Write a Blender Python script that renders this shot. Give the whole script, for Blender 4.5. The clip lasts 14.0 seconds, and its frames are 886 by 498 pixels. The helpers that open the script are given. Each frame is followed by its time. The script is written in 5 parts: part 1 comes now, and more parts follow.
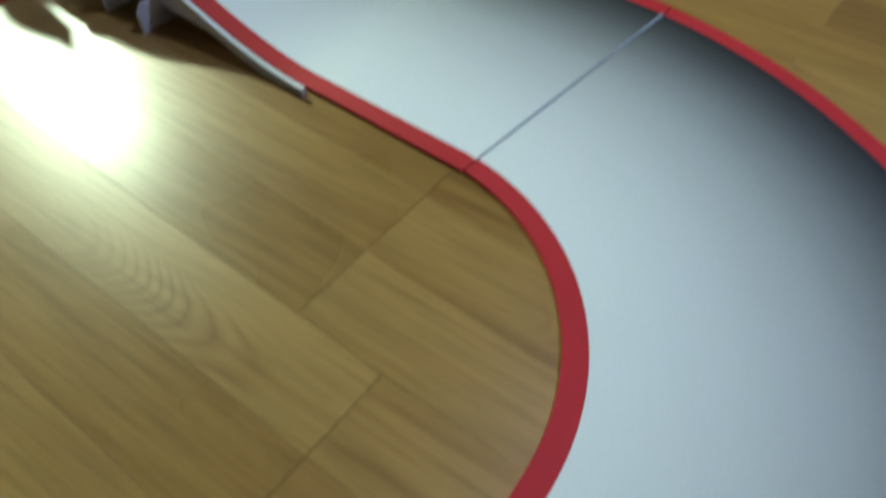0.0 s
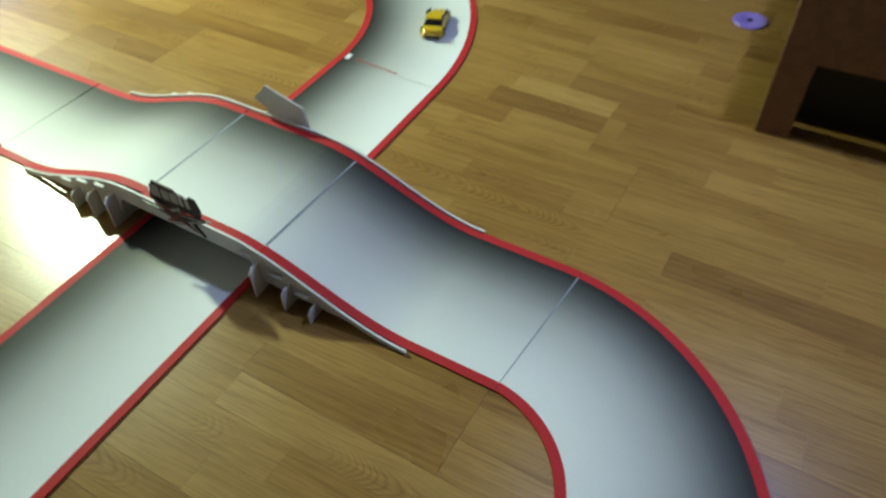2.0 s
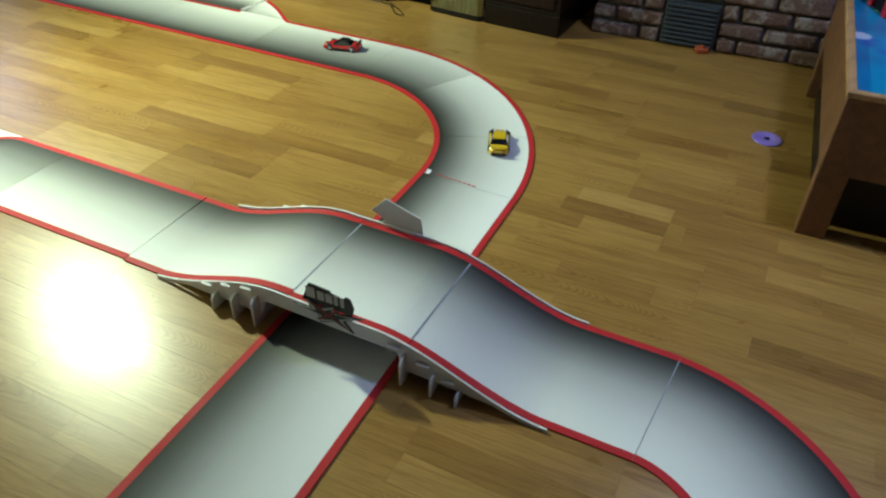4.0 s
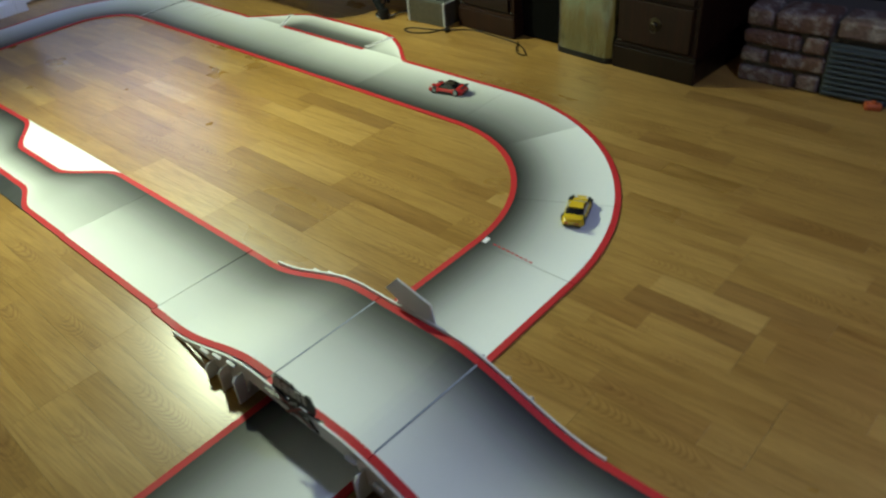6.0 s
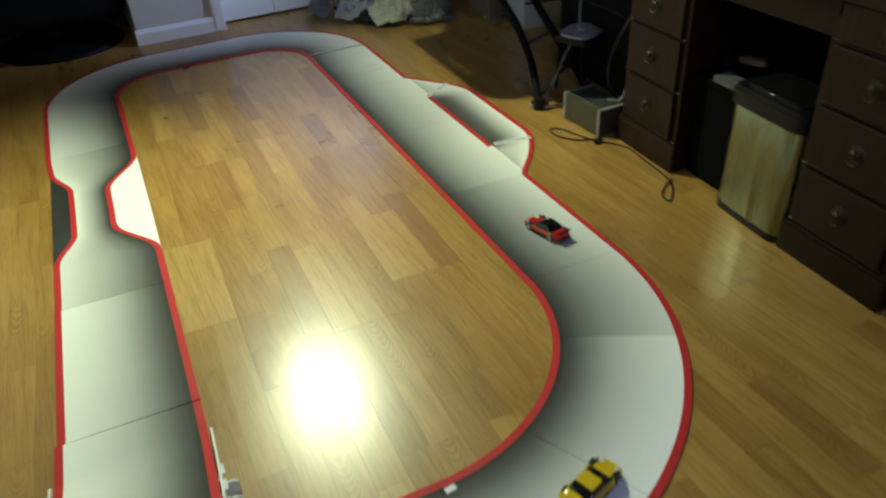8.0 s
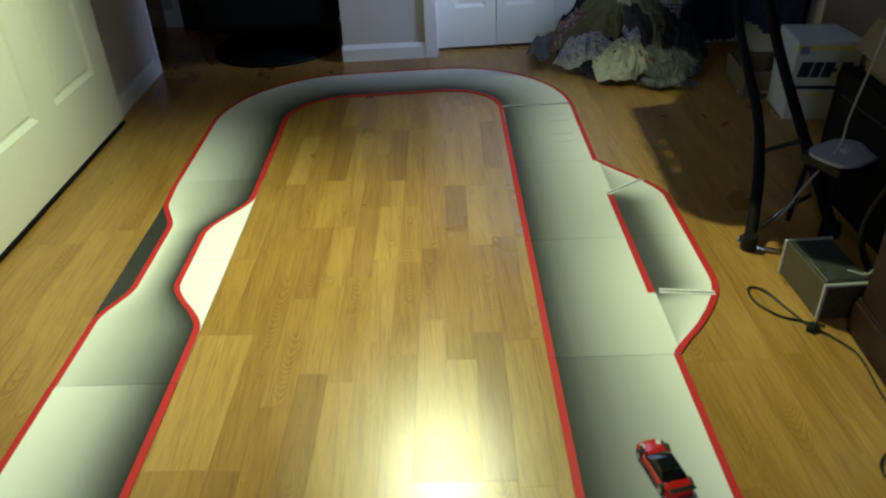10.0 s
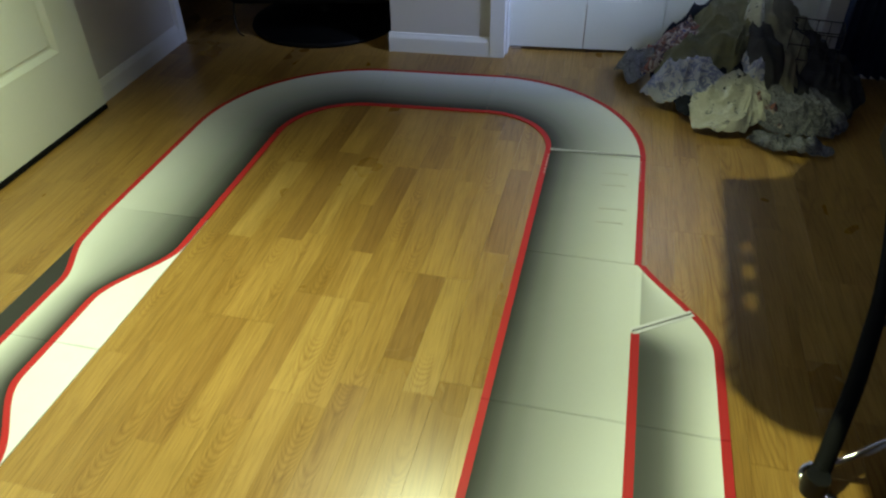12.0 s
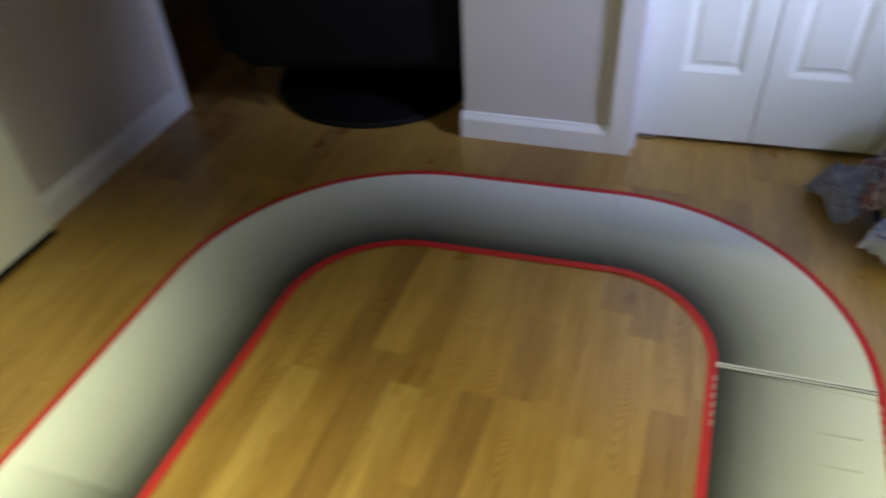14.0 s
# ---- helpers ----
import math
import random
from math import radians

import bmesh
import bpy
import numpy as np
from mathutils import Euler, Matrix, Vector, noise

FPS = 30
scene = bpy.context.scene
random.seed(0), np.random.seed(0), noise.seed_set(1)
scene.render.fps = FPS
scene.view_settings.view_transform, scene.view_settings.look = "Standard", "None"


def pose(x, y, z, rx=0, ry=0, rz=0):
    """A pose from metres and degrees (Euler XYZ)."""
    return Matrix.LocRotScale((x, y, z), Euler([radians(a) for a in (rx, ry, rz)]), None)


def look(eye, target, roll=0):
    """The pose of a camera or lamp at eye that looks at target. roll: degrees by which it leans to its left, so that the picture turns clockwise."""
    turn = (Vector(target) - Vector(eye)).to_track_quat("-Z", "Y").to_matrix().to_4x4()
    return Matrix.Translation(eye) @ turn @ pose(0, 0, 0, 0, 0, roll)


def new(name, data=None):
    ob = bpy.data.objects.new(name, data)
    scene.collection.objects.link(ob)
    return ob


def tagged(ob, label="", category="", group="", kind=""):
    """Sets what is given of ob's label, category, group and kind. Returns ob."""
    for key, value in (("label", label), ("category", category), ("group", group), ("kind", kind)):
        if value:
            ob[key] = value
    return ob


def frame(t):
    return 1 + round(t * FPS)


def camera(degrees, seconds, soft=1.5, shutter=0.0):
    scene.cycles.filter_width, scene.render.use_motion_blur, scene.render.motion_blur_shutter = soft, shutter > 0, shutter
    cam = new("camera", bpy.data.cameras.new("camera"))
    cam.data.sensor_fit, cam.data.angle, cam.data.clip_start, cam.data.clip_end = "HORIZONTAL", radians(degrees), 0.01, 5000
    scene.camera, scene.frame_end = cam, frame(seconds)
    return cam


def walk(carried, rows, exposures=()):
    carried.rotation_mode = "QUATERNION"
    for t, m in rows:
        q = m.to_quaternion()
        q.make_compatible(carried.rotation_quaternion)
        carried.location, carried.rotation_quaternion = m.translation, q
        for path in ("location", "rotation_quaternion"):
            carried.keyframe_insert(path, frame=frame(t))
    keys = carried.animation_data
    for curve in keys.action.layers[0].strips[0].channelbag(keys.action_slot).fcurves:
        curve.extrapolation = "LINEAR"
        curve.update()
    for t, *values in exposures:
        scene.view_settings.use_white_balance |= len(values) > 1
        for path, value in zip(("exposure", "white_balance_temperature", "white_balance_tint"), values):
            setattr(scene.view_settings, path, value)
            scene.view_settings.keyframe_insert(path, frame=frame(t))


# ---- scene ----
cam = camera(62.5, 14.0, soft=2.2, shutter=0.5)
PATH = [
    (0, (0.050, -0.172, 0.419), (1.105, 0.536, -1.126), 0.9),
    (0.5, (0.106, -0.143, 0.545), (1.165, 0.563, -0.999), 2.1),
    (1, (0.072, -0.161, 0.687), (1.169, 0.577, -0.812), -2.7),
    (1.5, (-0.003, -0.174, 0.823), (1.106, 0.611, -0.645), -6.0),
    (2, (-0.228, -0.195, 1.059), (0.995, 0.453, -0.385), -1.2),
    (2.5, (-0.404, -0.095, 1.15), (0.952, 0.435, -0.222), -0.1),
    (3, (-0.467, -0.004, 1.115), (0.906, 0.65, -0.183), -0.6),
    (3.5, (-0.533, 0.098, 1.182), (0.939, 0.653, -0.054), 3.1),
    (5.8, (-0.157, -0.164, 1.17), (1.067, 0.886, -0.013), -7.0),
    (6, (-0.073, -0.155, 1.163), (1.121, 0.928, -0.021), -5.3),
    (6.5, (0.138, -0.196, 1.176), (1.167, 1.038, -0.015), -5.6),
    (7, (0.426, -0.259, 1.194), (1.339, 1.072, 0.012), -6.3),
    (7.5, (0.622, -0.175, 1.217), (1.425, 1.247, 0.062), -6.3),
    (8, (0.8, -0.028, 1.215), (1.513, 1.473, 0.101), -3.6),
    (8.5, (0.968, 0.103, 1.203), (1.441, 1.715, 0.118), -4.2),
    (9, (1.131, 0.235, 1.201), (1.41, 1.903, 0.134), -3.9),
    (11.5, (1.808, 1.15, 1.172), (1.582, 2.765, 0.014), -1.1),
    (12, (1.88, 1.387, 1.206), (1.56, 2.944, -0.008), -1.0),
    (12.5, (1.783, 1.615, 1.176), (1.541, 3.17, -0.059), 2.1),
    (13, (1.53, 1.833, 1.199), (1.269, 3.387, -0.033), 2.2),
    (13.5, (1.452, 2.103, 1.171), (1.009, 3.608, -0.069), 1.5),
    (13.7, (1.491, 2.264, 1.191), (0.998, 3.657, -0.004), -0.3),
    (13.9, (1.578, 2.377, 1.170), (1.053, 3.748, -0.036), -3.55),
    (14, (1.620, 2.455, 1.135), (1.115, 3.905, -0.147), -3.6),
]
# the clip's camera darkens and warms its picture a little as the work light fills it
EXPOSURES = [(0.0, -0.12, 5500, 6), (1.0, -0.18, 5650, 7), (3.0, -0.32, 5700, 8), (6.0, -0.72, 5800, 12), (7.5, -0.94, 5950, 12), (9.0, -1.10, 6350, 8), (11.5, -0.98, 6500, 3), (12.5, -0.96, 6450, 4), (13.5, -0.76, 6650, 8), (14.0, -0.46, 6900, 14)]
walk(cam, [(t, look(eye, target, roll)) for t, eye, target, roll in PATH], EXPOSURES)

# ---- light ----
world = bpy.data.worlds.new("world")
scene.world = world
world.use_nodes = True
wn = world.node_tree.nodes
sky = wn.new("ShaderNodeTexSky")
sky.sky_type, sky.sun_disc = "NISHITA", False
sky.sun_elevation, sky.sun_rotation = radians(12), radians(200)
wn["Background"].inputs["Strength"].default_value = 0.015
world.node_tree.links.new(sky.outputs["Color"], wn["Background"].inputs["Color"])

LAMP = Vector((1.46, 3.02, 1.81))
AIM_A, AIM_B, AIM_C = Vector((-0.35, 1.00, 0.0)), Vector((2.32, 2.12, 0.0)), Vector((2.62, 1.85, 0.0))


def lamp(name, kind, m, energy, color, **more):
    data = bpy.data.lights.new(name, kind)
    data.energy, data.color = energy, color
    for key, value in more.items():
        if key == "radius":
            data.shadow_soft_size = value
        elif key == "cone":
            data.spot_size, data.spot_blend = radians(value[0]), value[1]
        elif key == "spread":
            data.spread = radians(value)
        elif key == "size":
            data.shape, data.size, data.size_y = "RECTANGLE", value[0], value[1]
    ob = new(name, data)
    ob.matrix_world = m
    return ob


# the work light with an added third spot over the far half of the loop, the ceiling light over its near end, and an
# added fill by the curtain
lamp("work_light_spot", "SPOT", look(LAMP, AIM_A), 455, (0.90, 1.0, 0.60), radius=0.09, cone=(122, 1.0))
lamp("work_light_spot", "SPOT", look(LAMP, AIM_B), 212, (0.91, 1.0, 0.57), radius=0.012, cone=(124, 1.0))
# added narrow spot, brightens the floor, case and desk right of the pit
lamp("work_light_spot", "SPOT", look(LAMP, AIM_C), 190, (0.93, 1.0, 0.56), radius=0.012, cone=(42, 1.0))
lamp("ceiling_light_bulb", "POINT", look((1.30, -0.50, 2.01), (1.30, -0.50, 0.0)), 62, (0.57, 0.65, 1.0), radius=0.08)
# added bluish fill inside the curtain, aimed at the north wall and closet
lamp("north_wall_fill", "AREA", look((2.98, 3.72, 1.45), (1.44, 4.82, 0.55)), 20, (0.48, 0.59, 1.0), size=(0.3, 0.7), spread=54)


# ---- materials ----
def material(name, rough=0.6, metal=0.0, coat=0.0, spec=None):
    m = bpy.data.materials.new(name)
    m.use_nodes = True
    t = m.node_tree
    b = t.nodes["Principled BSDF"]
    b.inputs["Roughness"].default_value, b.inputs["Metallic"].default_value = rough, metal
    b.inputs["Coat Weight"].default_value = coat
    if spec is not None:
        b.inputs["Specular IOR Level"].default_value = spec
    return m, t, b


def ramp(t, stops, interpolation="LINEAR"):
    r = t.nodes.new("ShaderNodeValToRGB")
    r.color_ramp.interpolation = interpolation
    while len(r.color_ramp.elements) < len(stops):
        r.color_ramp.elements.new(0.5)
    for e, (at, c) in zip(r.color_ramp.elements, stops):
        e.position = at
        e.color = (c, c, c, 1) if isinstance(c, (int, float)) else (*c, 1)
    return r


def place(t, scale=(1, 1, 1), source="Object"):
    """Coordinates in metres, stretched."""
    m = t.nodes.new("ShaderNodeMapping")
    m.inputs["Scale"].default_value = scale
    if source == "Position":
        g = t.nodes.new("ShaderNodeNewGeometry")
        t.links.new(g.outputs["Position"], m.inputs["Vector"])
    else:
        c = t.nodes.new("ShaderNodeTexCoord")
        t.links.new(c.outputs[source], m.inputs["Vector"])
    return m


def noise_tex(t, vector, scale, detail=4.0, rough=0.55, distortion=0.0):
    n = t.nodes.new("ShaderNodeTexNoise")
    n.inputs["Scale"].default_value, n.inputs["Detail"].default_value = scale, detail
    n.inputs["Roughness"].default_value, n.inputs["Distortion"].default_value = rough, distortion
    t.links.new(vector.outputs[0], n.inputs["Vector"])
    return n


def mix(t, a, b, fac, mode="MIX"):
    m = t.nodes.new("ShaderNodeMix")
    m.data_type, m.blend_type = "RGBA", mode
    for slot, value in ((0, fac), (6, a), (7, b)):
        if hasattr(value, "outputs"):
            t.links.new(value.outputs[2 if value.bl_idname == "ShaderNodeMix" else 0], m.inputs[slot])
        elif isinstance(value, (int, float)):
            m.inputs[slot].default_value = value
        elif hasattr(value, "is_output"):
            t.links.new(value, m.inputs[slot])
        else:
            m.inputs[slot].default_value = (*value, 1)
    return m


def bump(t, b, height, strength, distance=0.001):
    n = t.nodes.new("ShaderNodeBump")
    n.inputs["Strength"].default_value, n.inputs["Distance"].default_value = strength, distance
    t.links.new(height.outputs[0], n.inputs["Height"])
    t.links.new(n.outputs["Normal"], b.inputs["Normal"])


def worn(name, color, rough=0.6, metal=0.0, vary=0.18, scale=9.0, grain=160.0, relief=0.15, coat=0.0, source="Object", spec=None):
    """A plain surface with stains at one scale and fine grain at another."""
    m, t, b = material(name, rough, metal, coat, spec)
    v = place(t, source=source)
    stains, fine = noise_tex(t, v, scale, 3.0), noise_tex(t, v, grain, 3.0)
    dark = tuple(c * (1 - vary) for c in color)
    pale = tuple(min(1.0, c * (1 + vary)) for c in color)
    base = mix(t, dark, pale, stains)
    r = ramp(t, ((0.3, 1 - vary / 2), (0.7, 1.0)))
    t.links.new(fine.outputs[0], r.inputs[0])
    out = mix(t, base, r, 1.0, "MULTIPLY")
    t.links.new(out.outputs[2], b.inputs["Base Color"])
    rr = ramp(t, ((0.3, max(0.02, rough - 0.08)), (0.7, min(1, rough + 0.08))))
    t.links.new(stains.outputs[0], rr.inputs[0])
    t.links.new(rr.outputs[0], b.inputs["Roughness"])
    bump(t, b, fine, relief, 0.0006)
    return m


def wood(name, dark, pale, rough=0.4, along=(26.0, 1.6, 26.0), source="Object", relief=0.08, coat=0.0, vary=0.35, spec=None, island=False):
    """Wood with its grain along one axis; every board takes its own tone."""
    m, t, b = material(name, rough, 0.0, coat, spec)
    v = place(t, along, source)
    info = t.nodes.new("ShaderNodeNewGeometry" if island else "ShaderNodeObjectInfo")
    own = info.outputs["Random Per Island" if island else "Random"]
    shift = t.nodes.new("ShaderNodeVectorMath")
    shift.operation = "MULTIPLY_ADD"
    t.links.new(own, shift.inputs[0])
    shift.inputs[1].default_value = (37.0, 61.0, 13.0)
    t.links.new(v.outputs[0], shift.inputs[2])
    figure = noise_tex(t, shift, 1.0, 5.0, 0.6, 1.6)
    fine = noise_tex(t, shift, 5.5, 4.0, 0.7, 0.4)
    rings = t.nodes.new("ShaderNodeTexWave")
    rings.wave_type, rings.bands_direction = "BANDS", "X"
    rings.inputs["Scale"].default_value, rings.inputs["Distortion"].default_value = 0.55, 7.0
    rings.inputs["Detail"].default_value, rings.inputs["Detail Scale"].default_value = 3.0, 0.9
    t.links.new(shift.outputs[0], rings.inputs["Vector"])
    f = ramp(t, ((0.25, 0.0), (0.75, 1.0)))
    t.links.new(figure.outputs[0], f.inputs[0])
    base = mix(t, dark, pale, f)
    lines = ramp(t, ((0.0, 0.74), (0.30, 1.0), (1.0, 1.0)))
    t.links.new(rings.outputs[0], lines.inputs[0])
    base = mix(t, base, lines, 0.75, "MULTIPLY")
    pores = ramp(t, ((0.30, 0.80), (0.55, 1.0)))
    t.links.new(fine.outputs[0], pores.inputs[0])
    base = mix(t, base, pores, 0.8, "MULTIPLY")
    tone = ramp(t, ((0.0, 1 - vary), (0.5, 1.0), (1.0, 1 + vary * 0.35)))
    t.links.new(own, tone.inputs[0])
    base = mix(t, base, tone, 1.0, "MULTIPLY")
    t.links.new(base.outputs[2], b.inputs["Base Color"])
    rr = ramp(t, ((0.3, max(0.05, rough - 0.05)), (0.7, rough + 0.07)))
    t.links.new(fine.outputs[0], rr.inputs[0])
    gloss = t.nodes.new("ShaderNodeMath")
    gloss.operation = "MULTIPLY_ADD"
    gloss.inputs[1].default_value = 0.07
    t.links.new(own, gloss.inputs[0])
    t.links.new(rr.outputs[0], gloss.inputs[2])
    t.links.new(gloss.outputs[0], b.inputs["Roughness"])
    bump(t, b, fine, relief, 0.0004)
    return m


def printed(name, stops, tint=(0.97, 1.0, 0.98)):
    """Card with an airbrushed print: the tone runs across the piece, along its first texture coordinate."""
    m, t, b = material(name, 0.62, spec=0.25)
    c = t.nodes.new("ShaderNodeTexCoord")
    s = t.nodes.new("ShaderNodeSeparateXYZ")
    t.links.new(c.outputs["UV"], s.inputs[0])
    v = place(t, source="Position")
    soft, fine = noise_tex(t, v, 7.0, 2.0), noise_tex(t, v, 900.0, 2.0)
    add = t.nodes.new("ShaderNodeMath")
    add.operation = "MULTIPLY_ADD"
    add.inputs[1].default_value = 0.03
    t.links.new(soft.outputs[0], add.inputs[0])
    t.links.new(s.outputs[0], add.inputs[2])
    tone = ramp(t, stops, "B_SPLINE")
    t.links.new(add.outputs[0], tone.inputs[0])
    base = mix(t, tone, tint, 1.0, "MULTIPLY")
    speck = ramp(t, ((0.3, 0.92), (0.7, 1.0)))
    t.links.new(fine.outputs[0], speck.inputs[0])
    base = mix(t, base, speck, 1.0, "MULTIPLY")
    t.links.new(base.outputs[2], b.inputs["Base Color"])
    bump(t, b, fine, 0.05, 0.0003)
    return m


def oak(name, island, tones):
    """Laminate strips: each has its own tone, streaks along the grain, and on some of them arched growth rings."""
    m, t, b = material(name, 0.25)
    v = place(t, (1, 1, 1), "Position")
    info = t.nodes.new("ShaderNodeNewGeometry" if island else "ShaderNodeObjectInfo")
    own = info.outputs["Random Per Island" if island else "Random"]
    shift = t.nodes.new("ShaderNodeVectorMath")
    shift.operation = "MULTIPLY_ADD"
    t.links.new(own, shift.inputs[0])
    shift.inputs[1].default_value = (37.0, 61.0, 13.0)
    t.links.new(v.outputs[0], shift.inputs[2])

    def stretched(sx, sy):
        k = t.nodes.new("ShaderNodeMapping")
        k.inputs["Rotation"].default_value = (0, 0, radians(3.0))
        k.inputs["Scale"].default_value = (sx, sy, 1)
        t.links.new(shift.outputs[0], k.inputs["Vector"])
        return k

    tone = ramp(t, tones)
    t.links.new(own, tone.inputs[0])
    soft = noise_tex(t, stretched(14.0, 1.6), 1.0, 3.0, 0.5, 0.8)
    f = ramp(t, ((0.28, (0.82, 0.77, 0.70)), (0.50, 1.0), (0.75, (1.09, 1.10, 1.14))))
    t.links.new(soft.outputs[0], f.inputs[0])
    base = mix(t, tone, f, 1.0, "MULTIPLY")
    # streaks, a few millimetres wide
    streak = noise_tex(t, stretched(95.0, 3.2), 1.0, 4.0, 0.65, 0.5)
    dark = ramp(t, ((0.30, (0.76, 0.70, 0.62)), (0.50, 1.0), (0.72, (1.06, 1.07, 1.10))))
    t.links.new(streak.outputs[0], dark.inputs[0])
    base = mix(t, base, dark, 1.0, "MULTIPLY")
    def sums(operation, a, x, y=None):
        k = t.nodes.new("ShaderNodeMath")
        k.operation = operation
        for n, value in enumerate((a, x, y)):
            if value is None:
                continue
            if isinstance(value, (int, float)):
                k.inputs[n].default_value = value
            else:
                t.links.new(value, k.inputs[n])
        return k.outputs[0]

    if island:
        # arched rings: contour lines of a slow field
        field = noise_tex(t, stretched(8.5, 1.5), 1.0, 1.5, 0.4, 0.3)
        rings = sums("MULTIPLY", field.outputs[0], 17.0)
        extent, sides = stretched(7.0, 1.5), None
    else:
        # arches that point along the strip, a hand's width long
        across, along = t.nodes.new("ShaderNodeSeparateXYZ"), t.nodes.new("ShaderNodeSeparateXYZ")
        t.links.new(place(t, (1, 1, 1), "Object").outputs[0], across.inputs[0])
        t.links.new(stretched(1.0, 1.0).outputs[0], along.inputs[0])
        wander = noise_tex(t, stretched(22.0, 9.0), 1.0, 2.0, 0.5)
        slow = noise_tex(t, stretched(2.0, 4.0), 1.0, 1.0)
        u = sums("ADD", across.outputs[0], sums("MULTIPLY_ADD", own, 0.5, -0.25))
        bow = sums("MULTIPLY", sums("MULTIPLY", u, u), 16.0)
        reach = sums("MULTIPLY_ADD", along.outputs[1], 44.0, sums("MULTIPLY", slow.outputs[0], 16.0))
        rings = sums("ADD", sums("SUBTRACT", reach, bow), sums("MULTIPLY", wander.outputs[0], 1.8))
        extent, sides = stretched(1.5, 3.4), sums("ABSOLUTE", u, 0.0)
    wave = sums("PINGPONG", rings, 0.5)
    lines = ramp(t, ((0.0, (0.62, 0.53, 0.43)), (0.16, (0.88, 0.83, 0.77)), (0.34, (1.0, 1.0, 1.0)), (0.5, (1.06, 1.07, 1.10))))
    t.links.new(wave, lines.inputs[0])
    patch = noise_tex(t, extent, 1.0, 1.0)
    where = ramp(t, ((0.55, 0.0), (0.65, 0.72)))
    t.links.new(patch.outputs[0], where.inputs[0])
    if sides is not None:
        edge = ramp(t, ((0.22, 1.0), (0.46, 0.0)))
        t.links.new(sides, edge.inputs[0])
        where = mix(t, where, edge, 1.0, "MULTIPLY")
    base = mix(t, base, mix(t, base, lines, 1.0, "MULTIPLY"), where)
    fine = noise_tex(t, stretched(360.0, 14.0), 1.0, 3.0, 0.6)
    pores = ramp(t, ((0.30, 0.74), (0.55, 1.0), (0.72, 1.05)))
    t.links.new(fine.outputs[0], pores.inputs[0])
    base = mix(t, base, pores, 1.0, "MULTIPLY")
    broad = noise_tex(t, v, 2.6, 3.0)
    wear = ramp(t, ((0.3, 0.92), (0.7, 1.04)))
    t.links.new(broad.outputs[0], wear.inputs[0])
    base = mix(t, base, wear, 1.0, "MULTIPLY")
    t.links.new(base.outputs[2], b.inputs["Base Color"])
    rr = ramp(t, ((0.3, 0.25), (0.7, 0.32)))
    t.links.new(broad.outputs[0], rr.inputs[0])
    gloss = t.nodes.new("ShaderNodeMath")
    gloss.operation = "MULTIPLY_ADD"
    gloss.inputs[1].default_value = 0.05
    t.links.new(own, gloss.inputs[0])
    t.links.new(rr.outputs[0], gloss.inputs[2])
    t.links.new(gloss.outputs[0], b.inputs["Roughness"])
    bump(t, b, fine, 0.05, 0.0003)
    return m


PLAIN_TONES = ((0.0, (0.311, 0.175, 0.043)), (0.3, (0.338, 0.192, 0.047)), (0.7, (0.361, 0.209, 0.052)), (1.0, (0.387, 0.228, 0.059)))
OAK = oak("oak_laminate", False, PLAIN_TONES)
OAK_REST = oak("oak_laminate_rest", True, ((0.0, (0.244, 0.131, 0.034)), (0.14, (0.306, 0.172, 0.043)), *PLAIN_TONES[1:]))
OAK_DARK = oak("dark_oak_laminate", False, ((0.0, (0.257, 0.138, 0.037)), (1.0, (0.284, 0.155, 0.039))))
OAK_BROWN = oak("brown_oak_laminate", False, ((0.0, (0.294, 0.160, 0.039)), (1.0, (0.316, 0.174, 0.043))))
OAK_PALE = oak("pale_oak_laminate", False, ((0.0, (0.393, 0.238, 0.066)), (1.0, (0.428, 0.263, 0.075))))
OAK_BASE = worn("laminate_joint", (0.15, 0.085, 0.03), 0.6, source="Position")
# one airbrushed print in three brightnesses; the differences stand in for the light
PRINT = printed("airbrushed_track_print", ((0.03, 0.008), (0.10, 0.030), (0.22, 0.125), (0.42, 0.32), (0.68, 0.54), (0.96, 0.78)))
LIT_PRINT = printed("airbrushed_print_lit", ((0.03, 0.006), (0.12, 0.030), (0.27, 0.16), (0.46, 0.44), (0.72, 0.74), (0.96, 0.90)))
SHADED_PRINT = printed("airbrushed_print_shaded", ((0.03, 0.006), (0.11, 0.027), (0.25, 0.115), (0.46, 0.29), (0.72, 0.50), (0.96, 0.76)))
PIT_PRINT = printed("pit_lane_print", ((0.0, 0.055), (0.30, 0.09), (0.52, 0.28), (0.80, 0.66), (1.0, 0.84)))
SEAM = worn("blue_grey_tape", (0.25, 0.28, 0.36), 0.6, vary=0.3, scale=30, source="Position")
RED = worn("red_border_print", (0.46, 0.022, 0.026), 0.6, vary=0.1, source="Position", spec=0.2)
WHITE_CARD = worn("white_card", (0.78, 0.78, 0.84), 0.6, vary=0.05, source="Position")
BLACK_CARD = worn("black_card", (0.022, 0.024, 0.026), 0.5, vary=0.2, source="Position")
FOAM = worn("white_foam_board", (0.70, 0.70, 0.71), 0.6, vary=0.06, source="Position")
WALL = worn("greige_wall_paint", (0.54, 0.51, 0.48), 0.75, vary=0.05, scale=3.0, grain=240, relief=0.25, source="Position")
# hidden east and south walls, dark so that less light bounces into shadows
DARKENED_WALL = worn("bounce_cutting_wall", (0.10, 0.075, 0.055), 0.5, vary=0.2, scale=3.0, source="Position")
TRIM = worn("white_trim_paint", (0.74, 0.74, 0.74), 0.38, vary=0.04, scale=5.0, source="Position")
